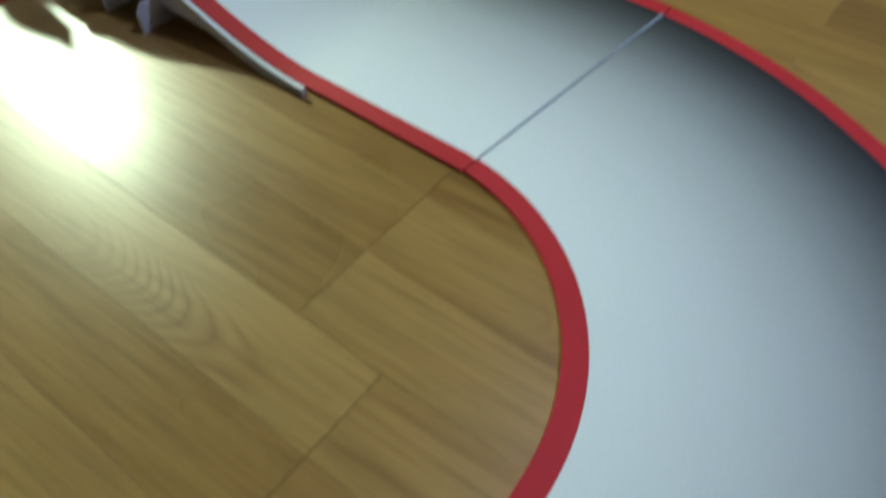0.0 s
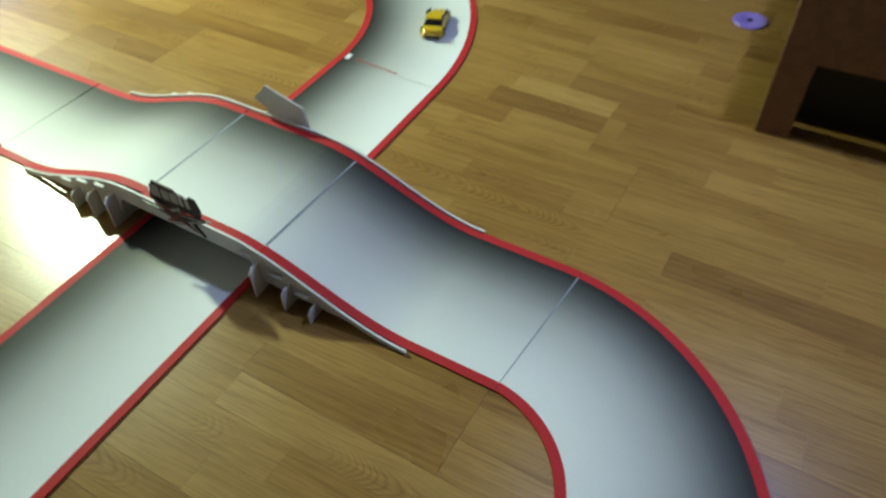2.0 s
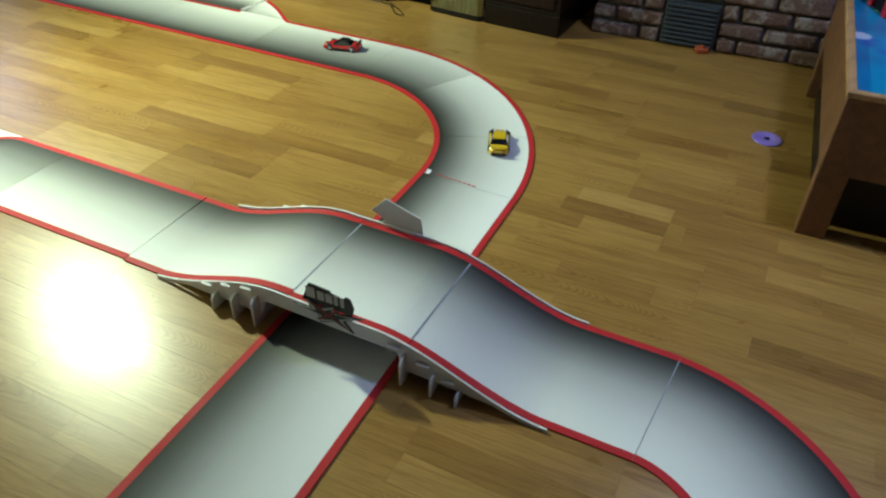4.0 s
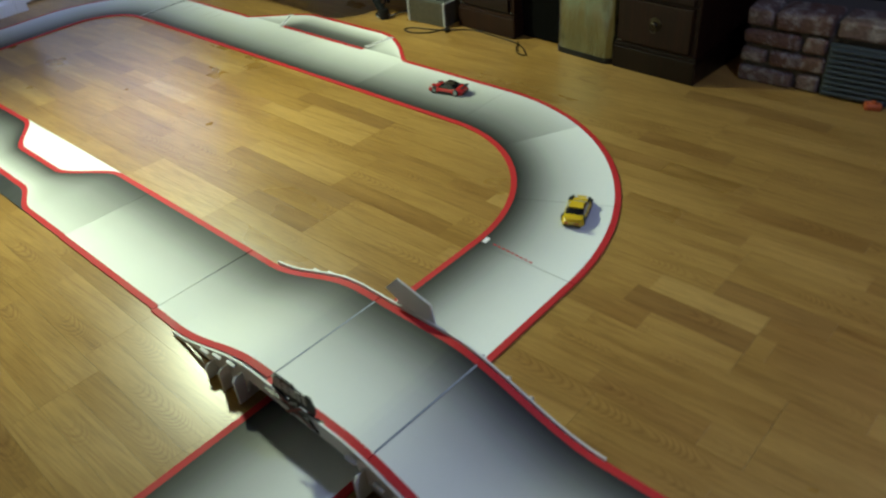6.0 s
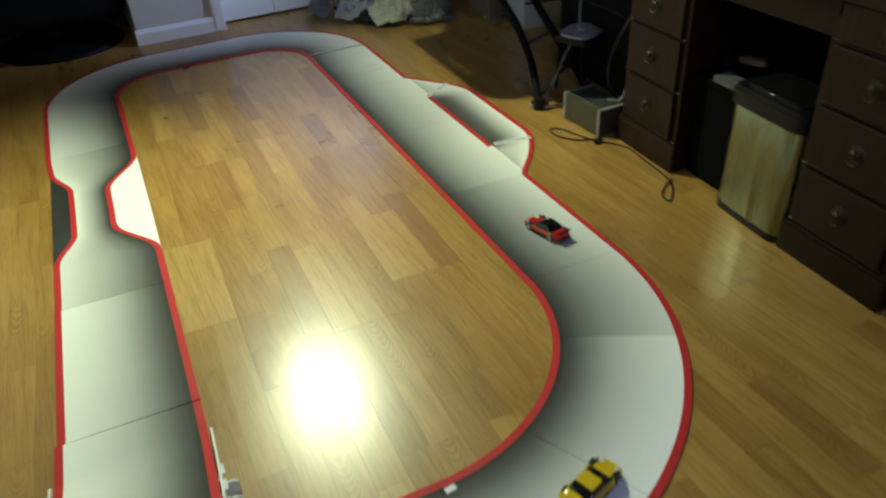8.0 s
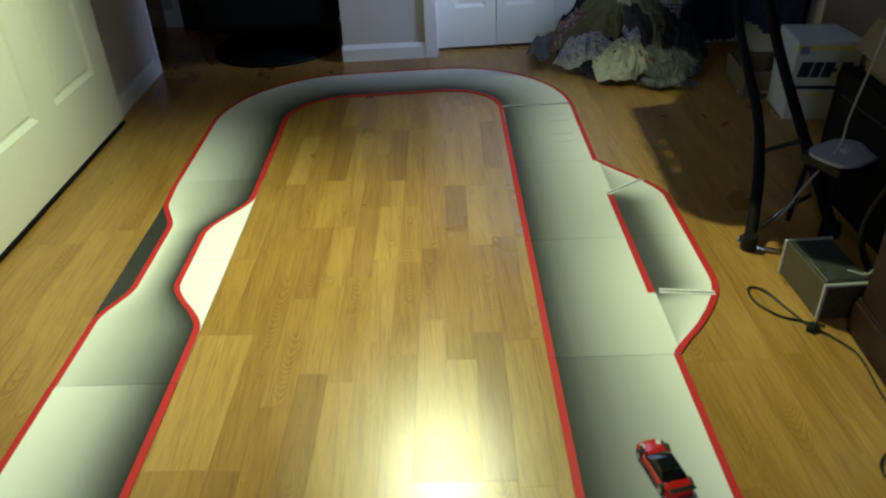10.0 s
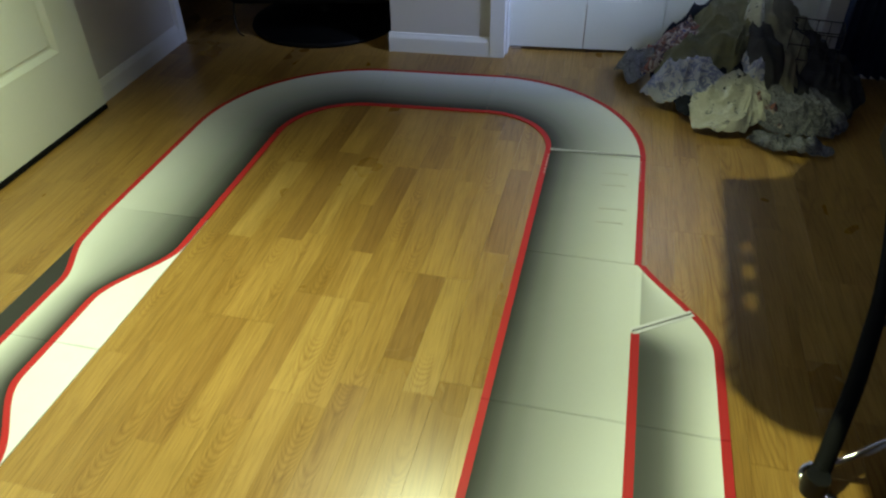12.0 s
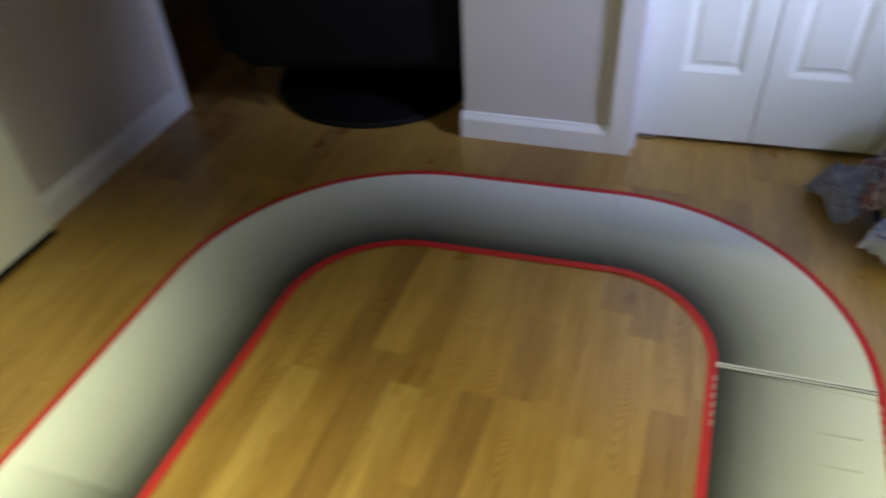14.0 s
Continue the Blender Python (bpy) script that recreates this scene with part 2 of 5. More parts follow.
DOOR = worn("white_door_paint", (0.70, 0.72, 0.65), 0.42, vary=0.05, scale=4.0, source="Position")
# ceiling out of view, coloured dark to keep bounced light off the floor
CEIL = worn("bounce_cutting_ceiling", (0.19, 0.18, 0.17), 0.9, vary=0.04, source="Position")
DARK_WOOD = wood("dark_stained_wood", (0.006, 0.0021, 0.0011), (0.024, 0.0078, 0.0036), 0.38, (30.0, 30.0, 2.0), "Object", 0.14, 0.0, 0.55, 0.26)
BRASS = worn("aged_brass", (0.065, 0.052, 0.032), 0.46, 1.0, 0.25, 60.0)
def brushed(name, color, rough):
    """Thin sheet steel, a little wavy, so that its reflections run in upright streaks."""
    m, t, b = material(name, rough, 1.0)
    b.inputs["Base Color"].default_value = (*color, 1)
    waves, fine = noise_tex(t, place(t, (18, 18, 0.9)), 1.0, 1.5, 0.5, 0.3), noise_tex(t, place(t, (600, 600, 9)), 1.0, 2.0)
    rr = ramp(t, ((0.3, rough - 0.05), (0.7, rough + 0.12)))
    t.links.new(fine.outputs[0], rr.inputs[0])
    t.links.new(rr.outputs[0], b.inputs["Roughness"])
    tone = ramp(t, ((0.35, tuple(c * 0.86 for c in color)), (0.65, color)))
    t.links.new(waves.outputs[0], tone.inputs[0])
    t.links.new(tone.outputs[0], b.inputs["Base Color"])
    bump(t, b, waves, 0.6, 0.012)
    return m


STEEL = brushed("brushed_steel", (0.30, 0.33, 0.23), 0.20)
CHROME = worn("chrome", (0.62, 0.63, 0.66), 0.16, 1.0, 0.06)
BLACK = worn("black_plastic", (0.007, 0.007, 0.008), 0.40, vary=0.3, spec=0.28)
BLACK_MATT = worn("black_cloth", (0.0045, 0.0045, 0.005), 0.85, vary=0.3, spec=0.12)
SOOT = worn("soot_black", (0.008, 0.007, 0.006), 0.9, vary=0.3, source="Position")


# ---- building helpers ----
def thing(name, at=(0, 0, 0), turn=0.0, label="", category="", group="", kind=""):
    ob = new(name)
    ob.matrix_world = pose(*at, 0, 0, turn)
    ob.empty_display_size = 0.05
    return tagged(ob, label, category, group, kind)


def finish(bm, smooth=None):
    bmesh.ops.recalc_face_normals(bm, faces=bm.faces)
    if smooth is not None:
        for f in bm.faces:
            f.smooth = True
        for e in bm.edges:
            if len(e.link_faces) == 2 and e.calc_face_angle(0.0) > radians(smooth):
                e.smooth = False


def mesh_of(name, bm, mat, smooth=None):
    finish(bm, smooth)
    me = bpy.data.meshes.new(name)
    bm.to_mesh(me)
    bm.free()
    for m in mat if isinstance(mat, (list, tuple)) else (mat,):
        me.materials.append(m)
    return me


def part(name, bm, mat, parent=None, label="", smooth=None):
    ob = new(name, mesh_of(name, bm, mat, smooth))
    ob.parent = parent
    if label:
        ob["label"] = label
    return ob


def structure(name, bm, mat, label, category, smooth=None):
    return tagged(part(name, bm, mat, None, "", smooth), label, category, "", "structure")


def box(bm, lo, hi, bevel=0.0, segments=2, m=None):
    c = [(a + b) / 2 for a, b in zip(lo, hi)]
    s = [abs(b - a) for a, b in zip(lo, hi)]
    mat = Matrix.LocRotScale(c, None, s)
    made = bmesh.ops.create_cube(bm, size=1.0, matrix=mat)["verts"]
    if bevel > 0:
        edges = list({e for v in made for e in v.link_edges})
        made = bmesh.ops.bevel(bm, geom=edges, offset=bevel, segments=segments, affect="EDGES", profile=0.6)["verts"]
    if m is not None:
        bmesh.ops.transform(bm, matrix=m, verts=list({v for v in made if v.is_valid}))
    return bm


def new_box(lo, hi, bevel=0.0, segments=2, m=None):
    return box(bmesh.new(), lo, hi, bevel, segments, m)


def prism(bm, outline, z0, z1):
    """A solid from a flat outline (x, y) between two heights."""
    low = [bm.verts.new((x, y, z0)) for x, y in outline]
    top = [bm.verts.new((x, y, z1)) for x, y in outline]
    bm.faces.new(low[::-1])
    bm.faces.new(top)
    for a in range(len(outline)):
        b = (a + 1) % len(outline)
        bm.faces.new((low[a], low[b], top[b], top[a]))
    return bm


def turned(bm, profile, steps=24, m=None):
    """A turned solid from (radius, height) points."""
    rings = []
    for r, z in profile:
        rings.append([bm.verts.new((r * math.cos(2 * math.pi * k / steps), r * math.sin(2 * math.pi * k / steps), z)) for k in range(steps)])
    for a, b in zip(rings, rings[1:]):
        for k in range(steps):
            bm.faces.new((a[k], a[(k + 1) % steps], b[(k + 1) % steps], b[k]))
    bm.faces.new(rings[0][::-1])
    bm.faces.new(rings[-1])
    if m is not None:
        bmesh.ops.transform(bm, matrix=m, verts=[v for ring in rings for v in ring])
    return bm


def tube(bm, line, radius, steps=8):
    """A bent tube along a line of points."""
    line = [Vector(p) for p in line]
    rings, up = [], Vector((0, 0, 1))
    for n, p in enumerate(line):
        way = (line[min(n + 1, len(line) - 1)] - line[max(n - 1, 0)]).normalized()
        side = way.cross(up)
        if side.length < 1e-3:
            side = way.cross(Vector((1, 0, 0)))
        side.normalize()
        top = side.cross(way)
        rings.append([bm.verts.new(p + radius * (math.cos(2 * math.pi * k / steps) * side + math.sin(2 * math.pi * k / steps) * top)) for k in range(steps)])
    for a, b in zip(rings, rings[1:]):
        for k in range(steps):
            bm.faces.new((a[k], a[(k + 1) % steps], b[(k + 1) % steps], b[k]))
    bm.faces.new(rings[0][::-1])
    bm.faces.new(rings[-1])
    return bm


def smoothed(points, per=8):
    """A smooth line through points."""
    p = [Vector(q) for q in points]
    p = [2 * p[0] - p[1], *p, 2 * p[-1] - p[-2]]
    out = []
    for a, b, c, d in zip(p, p[1:], p[2:], p[3:]):
        for k in range(per):
            s = k / per
            out.append(0.5 * (2 * b + (c - a) * s + (2 * a - 5 * b + 4 * c - d) * s * s + (3 * b - a - 3 * c + d) * s ** 3))
    return out + [p[-2]]


def step(a, b, x):
    s = min(1.0, max(0.0, (x - a) / (b - a)))
    return s * s * (3 - 2 * s)


# ---- the floor's base, walls, ceiling ----
structure("floor", new_box((-2.2, -1.40, -0.06), (3.3, 5.9, -0.0045)), OAK_BASE, "dark underlay showing in the joints of an oak floor", "floor")


# ---- the race track ----
WIDTH, BAND, CARD = 0.322, 0.018, 0.0035
BRIDGE = (0.222, 1.240, 0.098)


def deck_height(x, y):
    """The bridge's hump over the crossing."""
    if 0.3 < x < 0.9 and BRIDGE[0] < y < BRIDGE[1]:
        up = step(0.228, 0.61, y)
        return BRIDGE[2] * min(up, 1 - step(0.87, 1.262, y))
    return 0.0


def line_of(a, b, n):
    a, b = Vector(a), Vector(b)
    way = (b - a).normalized()
    left = Vector((-way.y, way.x))
    return [(a + (b - a) * k / n, left) for k in range(n + 1)]


def arc_of(centre, radius, a0, a1, n):
    """Round a centre; angles in degrees, clockwise where a1 is below a0."""
    c, out, sign = Vector(centre), [], 1 if a1 > a0 else -1
    for k in range(n + 1):
        a = radians(a0 + (a1 - a0) * k / n)
        r = Vector((math.cos(a), math.sin(a)))
        out.append((c + radius * r, -sign * r))
    return out


def ribbon(line, d0, d1, cols=1, lift=0.0, raised=None, u0=None, u1=None):
    """A card strip beside a line, from offset d0 to d1 right of the piece's left edge (numbers, or functions of the share of its length)."""
    bm = bmesh.new()
    uv = bm.loops.layers.uv.new("UVMap")
    n, grid, under = len(line) - 1, [], []
    along = 0.0
    keys = {}
    for i, (p, left) in enumerate(line):
        s = i / n
        if i:
            along += (p - line[i - 1][0]).length
        a = d0(s) if callable(d0) else d0
        b = d1(s) if callable(d1) else d1
        row, low = [], []
        for j in range(cols + 1):
            d = a + (b - a) * j / cols
            q = p + left * (WIDTH / 2 - d)
            z = deck_height(q.x, q.y) if raised else 0.0
            v = bm.verts.new((q.x, q.y, 0.0005 + CARD + lift + z))
            w = bm.verts.new((q.x, q.y, 0.0005 + z))
            first = u0(s) if callable(u0) else u0
            share = d / WIDTH if u0 is None else first + (u1 - first) * j / cols
            keys[v] = keys[w] = (share, along)
            row.append(v)
            low.append(w)
        grid.append(row)
        under.append(low)
    for i in range(n):
        for j in range(cols):
            bm.faces.new((grid[i][j], grid[i + 1][j], grid[i + 1][j + 1], grid[i][j + 1]))
            bm.faces.new((under[i][j + 1], under[i + 1][j + 1], under[i + 1][j], under[i][j]))
        for a, b in ((grid[i], under[i]),):
            bm.faces.new((grid[i][0], under[i][0], under[i + 1][0], grid[i + 1][0]))
            bm.faces.new((grid[i][cols], grid[i + 1][cols], under[i + 1][cols], under[i][cols]))
    for i in (0, n):
        for j in range(cols):
            bm.faces.new((grid[i][j], grid[i][j + 1], under[i][j + 1], under[i][j]))
    for f in bm.faces:
        for loop in f.loops:
            loop[uv].uv = keys[loop.vert]
    return bm


def trimmed(line, gap=0.0007):
    """The line, shortened a little at both ends, so that neighbours leave a joint."""
    line = list(line)
    for i, k in ((0, 1), (-1, -2)):
        p, left = line[i]
        way = (line[k][0] - p).normalized()
        line[i] = (p + way * gap, left)
    return line


def track_piece(line, label, right=True, left=True, raised=None, lift=0.0, width=WIDTH, tone=LIT_PRINT, gap=0.0006):
    line = trimmed(line, gap)
    ob = thing("track_piece", (0, 0, 0), 0, label, "toy track", "printed card pieces of the race track")
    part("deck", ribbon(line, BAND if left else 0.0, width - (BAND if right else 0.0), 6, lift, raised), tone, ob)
    if left:
        part("border", ribbon(line, 0.0, BAND, 1, lift, raised), RED, ob, "red printed edge band")
    if right:
        part("border", ribbon(line, width - BAND, width, 1, lift, raised), RED, ob, "red printed edge band")
    return ob


STRAIGHT = "straight track piece with a grey airbrushed print and red edges"
CURVE = "curved track piece with a grey airbrushed print and red edges"
OVER = "track piece arched over the bridge, grey print with red edges"

# down the near side, over the bridge
track_piece(line_of((0.721, 3.485), (0.706, 2.955), 4), STRAIGHT, tone=PRINT)
track_piece(line_of((0.665, 1.885), (0.641, 1.355), 4), STRAIGHT, width=0.311)
track_piece(line_of((0.641, 1.355), (0.6135, 0.828), 26), OVER, raised=True, width=0.317, gap=0.0022)
crown = track_piece(line_of((0.6135, 0.828), (0.597, 0.528), 14), OVER, raised=True, width=0.324)
for x, y in ((0.6135, 0.828), (0.597, 0.528)):
    part("seam", ribbon(line_of((x + 0.00013, y + 0.0021), (x - 0.00013, y - 0.0021), 1), BAND, 0.322 - BAND, 6, 0.0005, True), SEAM, crown, "blue-grey taped seam")
track_piece(line_of((0.597, 0.528), (0.573, 0.060), 26) + arc_of((0.2165, 0.0782), 0.357, -2.9, -7.8, 4)[1:], OVER, raised=True, width=0.323)
# round the near end and back under the bridge
bend = track_piece(arc_of((0.2165, 0.0782), 0.357, -7.8, -90, 27) + line_of((0.2165, -0.2788), (-0.360, -0.2788), 4)[1:], CURVE)
part("seam", ribbon(arc_of((0.2165, 0.0782), 0.357, -7.60, -8.00, 1), BAND, WIDTH - BAND, 6, 0.0005), SEAM, bend, "blue-grey taped seam")
track_piece(arc_of((-0.360, 0.0782), 0.357, -90, -180, 28), CURVE)
track_piece(line_of((-0.717, 0.0782), (-0.717, 0.400), 3), STRAIGHT)
track_piece(arc_of((-0.360, 0.400), 0.357, 180, 88, 28), CURVE)
track_piece(line_of((-0.348, 0.757), (0.660, 0.720), 4), STRAIGHT)
track_piece(line_of((0.660, 0.720), (1.1668, 0.700), 4), STRAIGHT)
# the wide bend, the back straight with its pit lane, the far end
track_piece(arc_of((1.1912, 1.3646), 0.665, -92.1, -66, 14), CURVE)
track_piece(arc_of((1.1912, 1.3646), 0.665, -66, -30, 20), CURVE)
track_piece(arc_of((1.1912, 1.3646), 0.665, -30, -2.55, 14), CURVE, tone=SHADED_PRINT)


def back(y):
    return (1.8555 + (y - 1.335) * 0.0446, y)


track_piece(line_of(back(1.335), back(1.878), 4), STRAIGHT, tone=SHADED_PRINT)
track_piece(line_of(back(2.956), back(3.507), 4), STRAIGHT, tone=PRINT)
track_piece(arc_of((1.5680, 3.5241), 0.385, -2.55, 91.5, 28), CURVE, tone=PRINT)
track_piece(line_of((1.5579, 3.909), (1.130, 3.8979), 4), STRAIGHT, tone=PRINT)
track_piece(arc_of((1.141, 3.478), 0.420, 91.5, 179.04, 28), CURVE, tone=PRINT)


# the pinched piece: a narrow lane between a white and a black corner field
def chicane():
    for y0, y1, half in ((2.955, 2.420, 0), (2.420, 1.885, 1)):
        a, b = (0.706 if half == 0 else 0.687, y0), (0.687 if half == 0 else 0.665, y1)
        line = trimmed(line_of(a, b, 40))

        def inner(s):
            y = y0 + (y1 - y0) * s
            return 0.114 * min(step(2.08, 2.31, y), 1 - step(2.57, 2.82, y)) if 2.07 < y < 2.83 else 0.0

        def outer(s):
            y = y0 + (y1 - y0) * s
            return 0.309 + 0.013 * step(2.72, 2.955, y) - (0.056 * min(step(2.13, 2.30, y), 1 - step(2.62, 2.80, y)) if 2.1 < y < 2.83 else 0.0)

        ob = thing("track_piece", (0, 0, 0), 0, "pinched track piece, narrow lane between a white and a black field", "toy track", "printed card pieces of the race track")
        part("deck", ribbon(line, lambda s: inner(s) + BAND, lambda s: outer(s) - BAND, 6, 0, None, BAND / WIDTH, 1 - BAND / WIDTH), SHADED_PRINT, ob)
        part("border", ribbon(line, inner, lambda s: inner(s) + BAND), RED, ob, "red printed edge band")
        part("border", ribbon(line, lambda s: outer(s) - BAND, outer), RED, ob, "red printed edge band")
        part("white_field", ribbon(line, lambda s: -0.0002, lambda s: inner(s) - 0.0002), WHITE_CARD, ob, "plain white printed field")
        part("black_field", ribbon(line, lambda s: outer(s) + 0.0002, lambda s: 0.3094 + 0.013 * step(2.72, 2.955, y0 + (y1 - y0) * s)), BLACK_CARD, ob, "plain black printed field")


chicane()


# the pit lane beside the back straight
def pit_bulge(y):
    return 0.186 * min(step(1.83, 2.20, y) ** 0.8, (1 - step(2.66, 2.985, y)) ** 0.8)


def pit():
    for y0, y1 in ((1.878, 2.420), (2.420, 2.956)):
        line = trimmed(line_of(back(y0), back(y1), 44))

        def at(s):
            return y0 + (y1 - y0) * s

        def edge(s):
            return WIDTH + max(0.0004, pit_bulge(at(s)) - pit_bulge(1.878) * (1 - step(1.878, 2.0, at(s))))

        ob = thing("track_piece", (0, 0, 0), 0, "track piece with a side pit lane, grey print and red edges", "toy track", "printed card pieces of the race track")
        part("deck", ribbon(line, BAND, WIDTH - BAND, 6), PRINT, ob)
        part("border", ribbon(line, 0.0, BAND), RED, ob, "red printed edge band")
        # the island between the straight and the lane, and the two openings past its ends
        cut = sorted({y0, y1, *(v for v in (2.130, 2.694) if y0 < v < y1)})
        for a, b in zip(cut, cut[1:]):
            island = a >= 2.129 and b <= 2.695
            strip = ribbon(line_of(back(a), back(b), 8), WIDTH - BAND, WIDTH + 0.002, 1, 0, None, 0.93, 1.0)
            part("island" if island else "opening", strip, RED if island else PRINT, ob, "red printed island" if island else "")
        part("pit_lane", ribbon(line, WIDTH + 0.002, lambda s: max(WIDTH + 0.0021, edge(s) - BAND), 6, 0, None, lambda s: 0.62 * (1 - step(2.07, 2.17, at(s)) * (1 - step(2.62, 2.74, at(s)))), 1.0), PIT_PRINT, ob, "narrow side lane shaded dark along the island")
        part("border", ribbon(line, lambda s: edge(s) - BAND, lambda s: edge(s) + 0.002, 1, 0.0006), RED, ob, "red printed edge band")


pit()


def stripe(a, b, width, mat, name, parent, z):
    a, b = Vector((*a, z)), Vector((*b, z))
    way = (b - a).normalized()
    m = Matrix.Translation((a + b) / 2) @ Matrix.Rotation(math.atan2(way.y, way.x), 4, "Z")
    return part(name, new_box((-(b - a).length / 2, -width / 2, -0.0006), ((b - a).length / 2, width / 2, 0.0006), m=m), mat, parent)


TOP = 0.0005 + CARD
for a, b in (((2.062, 2.692), (2.205, 2.780)), ((2.066, 2.130), (2.212, 2.105))):
    gate = thing("pit_line", (0, 0, 0), 0, "white double line across the pit lane, edged black", "track marking", "white double lines across the track")
    stripe(a, b, 0.020, WHITE_CARD, "band", gate, TOP + 0.0006)
    stripe(a, b, 0.004, BLACK_CARD, "centre_line", gate, TOP + 0.0014)
gate = thing("start_line", (0, 0, 0), 0, "white double line across the track, edged black", "track marking", "white double lines across the track")
stripe((1.808, 3.520), (2.098, 3.522), 0.012, WHITE_CARD, "band", gate, TOP + 0.0006)
stripe((1.808, 3.520), (2.098, 3.522), 0.003, BLACK_CARD, "centre_line", gate, TOP + 0.0014)
stripe((1.808, 3.513), (2.098, 3.515), 0.002, BLACK_CARD, "edge_line", gate, TOP + 0.0014)


EMBLEM_GREY = worn("emblem_grey", (0.52, 0.52, 0.50), 0.5, vary=0.3, scale=120)
EMBLEM_RED = worn("emblem_red", (0.24, 0.015, 0.018), 0.4)


# ---- the bridge: two side rails on cross ribs ----
def bridge():
    ob = thing("toy_bridge", (0, 0, 0), 0, "white foam-board toy bridge carrying the track over itself", "toy bridge")
    slope = 0.0588

    def rail(side, name):
        x0 = 0.5775 + side * 0.1665
        bm = bmesh.new()
        n, rows = 60, []
        for k in range(n + 1):
            y = BRIDGE[0] + (BRIDGE[1] - BRIDGE[0]) * k / n
            x = x0 + (y - 0.222) * slope
            top = deck_height(0.6, y) + 0.0085
            low = 0.0
            if 0.550 < y < 0.912:
                low = 0.066 if side < 0 else 0.048
            elif 0.40 < y < 1.07:
                low = 0.020
            else:
                low = max(0.0, min(0.018, top - 0.012))
            rows.append([bm.verts.new((x + t, y, z)) for t, z in ((-0.0025, low), (0.0025, low), (0.0025, top), (-0.0025, top))])
        for a, b in zip(rows, rows[1:]):
            for k in range(4):
                bm.faces.new((a[k], a[(k + 1) % 4], b[(k + 1) % 4], b[k]))
        bm.faces.new(rows[0])
        bm.faces.new(rows[-1])
        part(name, bm, FOAM, ob)

    rail(-1, "side_rail")
    rail(1, "side_rail")
    for y in (0.413, 0.471, 0.541, 0.922, 0.982, 1.042):
        x = 0.5775 + (y - 0.222) * slope
        top = deck_height(0.6, y) - 0.001
        # a cross rib whose ends stick out past the rails, lower, with their outer corners cut
        low = max(0.02, top - 0.017)
        outline = [(x - 0.196, 0.0), (x + 0.196, 0.0), (x + 0.196, low - 0.008), (x + 0.188, low), (x + 0.168, low), (x + 0.166, top), (x - 0.166, top), (x - 0.168, low), (x - 0.188, low), (x - 0.196, low - 0.008)]
        bm = prism(bmesh.new(), outline, -0.0025, 0.0025)
        bmesh.ops.transform(bm, matrix=Matrix.Translation((0, y, 0)) @ Matrix.Rotation(radians(90), 4, "X"), verts=bm.verts)
        part("rib", bm, FOAM, ob)
        for side in (-1, 1):
            part("tab", new_box((x + side * 0.1735 - 0.004, y + 0.012, top - 0.006), (x + side * 0.1735 + 0.004, y + 0.040, top - 0.002), 0.0006, 1), FOAM, ob, "small white locking tab")
    # the near board with its dark emblem, the far one seen from its plain back
    stand_up = Matrix(((0, 0, 1, 0), (1, 0, 0, 0), (0, 1, 0, 0), (0, 0, 0, 1)))

    def board(name, outline, x, thick, mat, parent, label=""):
        bm = prism(bmesh.new(), outline, -thick / 2, thick / 2)
        bmesh.ops.transform(bm, matrix=Matrix.Translation((x, 0, 0)) @ stand_up, verts=bm.verts)
        return part(name, bm, mat, parent, label)

    x = 0.5775 - 0.1715 + 0.52 * slope
    plate = board("emblem_plate", [(0.788, 0.128), (0.668, 0.120), (0.662, 0.140), (0.670, 0.166), (0.682, 0.168), (0.684, 0.160), (0.716, 0.166), (0.718, 0.172), (0.768, 0.177), (0.776, 0.158)], x, 0.004, BLACK_CARD, ob, "dark printed emblem plate")
    for k, (y0, w, h) in enumerate(((0.776, 0.022, 0.028), (0.748, 0.016, 0.024), (0.728, 0.016, 0.024), (0.708, 0.009, 0.026), (0.693, 0.009, 0.026))):
        z = 0.139 + 0.0015 * (4 - k) * 0.4
        board("lettering_bar", [(y0, z), (y0 - w, z), (y0 - w, z + h), (y0, z + h)], x - 0.0026, 0.0012, EMBLEM_GREY, plate, "grey bar of lettering")
    star = [(0.800, 0.112), (0.762, 0.112), (0.775, 0.135), (0.738, 0.120), (0.710, 0.134), (0.712, 0.116), (0.648, 0.122), (0.690, 0.103), (0.672, 0.080), (0.712, 0.094), (0.742, 0.082), (0.748, 0.100)]
    mid = (0.722, 0.108)
    grown = [(mid[0] + (a - mid[0]) * 1.14, mid[1] + (b - mid[1]) * 1.20) for a, b in star]
    shrunk = [(mid[0] + (a - mid[0]) * 0.72, mid[1] + (b - mid[1]) * 0.70) for a, b in star]
    board("emblem_outline", grown, x - 0.0036, 0.003, BLACK_CARD, ob, "black outline of the emblem")
    board("emblem_core", shrunk, x - 0.0064, 0.002, BLACK_CARD, ob, "black heart of the emblem")
    emblem = board("emblem_star", star, x - 0.0045, 0.004, EMBLEM_GREY, ob, "grey star-shaped emblem")
    for a, b in (((0.770, 0.130), (0.684, 0.086)), ((0.700, 0.130), (0.752, 0.088))):
        w = 0.009
        board("cross_bar", [(a[0], a[1]), (a[0] - w, a[1]), (b[0] - w, b[1]), (b[0], b[1])], x - 0.0078, 0.0012, EMBLEM_RED, emblem, "dark red slanting bar")
    board("back_board", [(0.800, 0.138), (0.761, 0.180), (0.668, 0.148), (0.657, 0.078), (0.745, 0.082), (0.752, 0.094), (0.778, 0.104), (0.764, 0.116), (0.786, 0.130)], x + 0.343, 0.004, FOAM, ob, "plain white back of an emblem board")
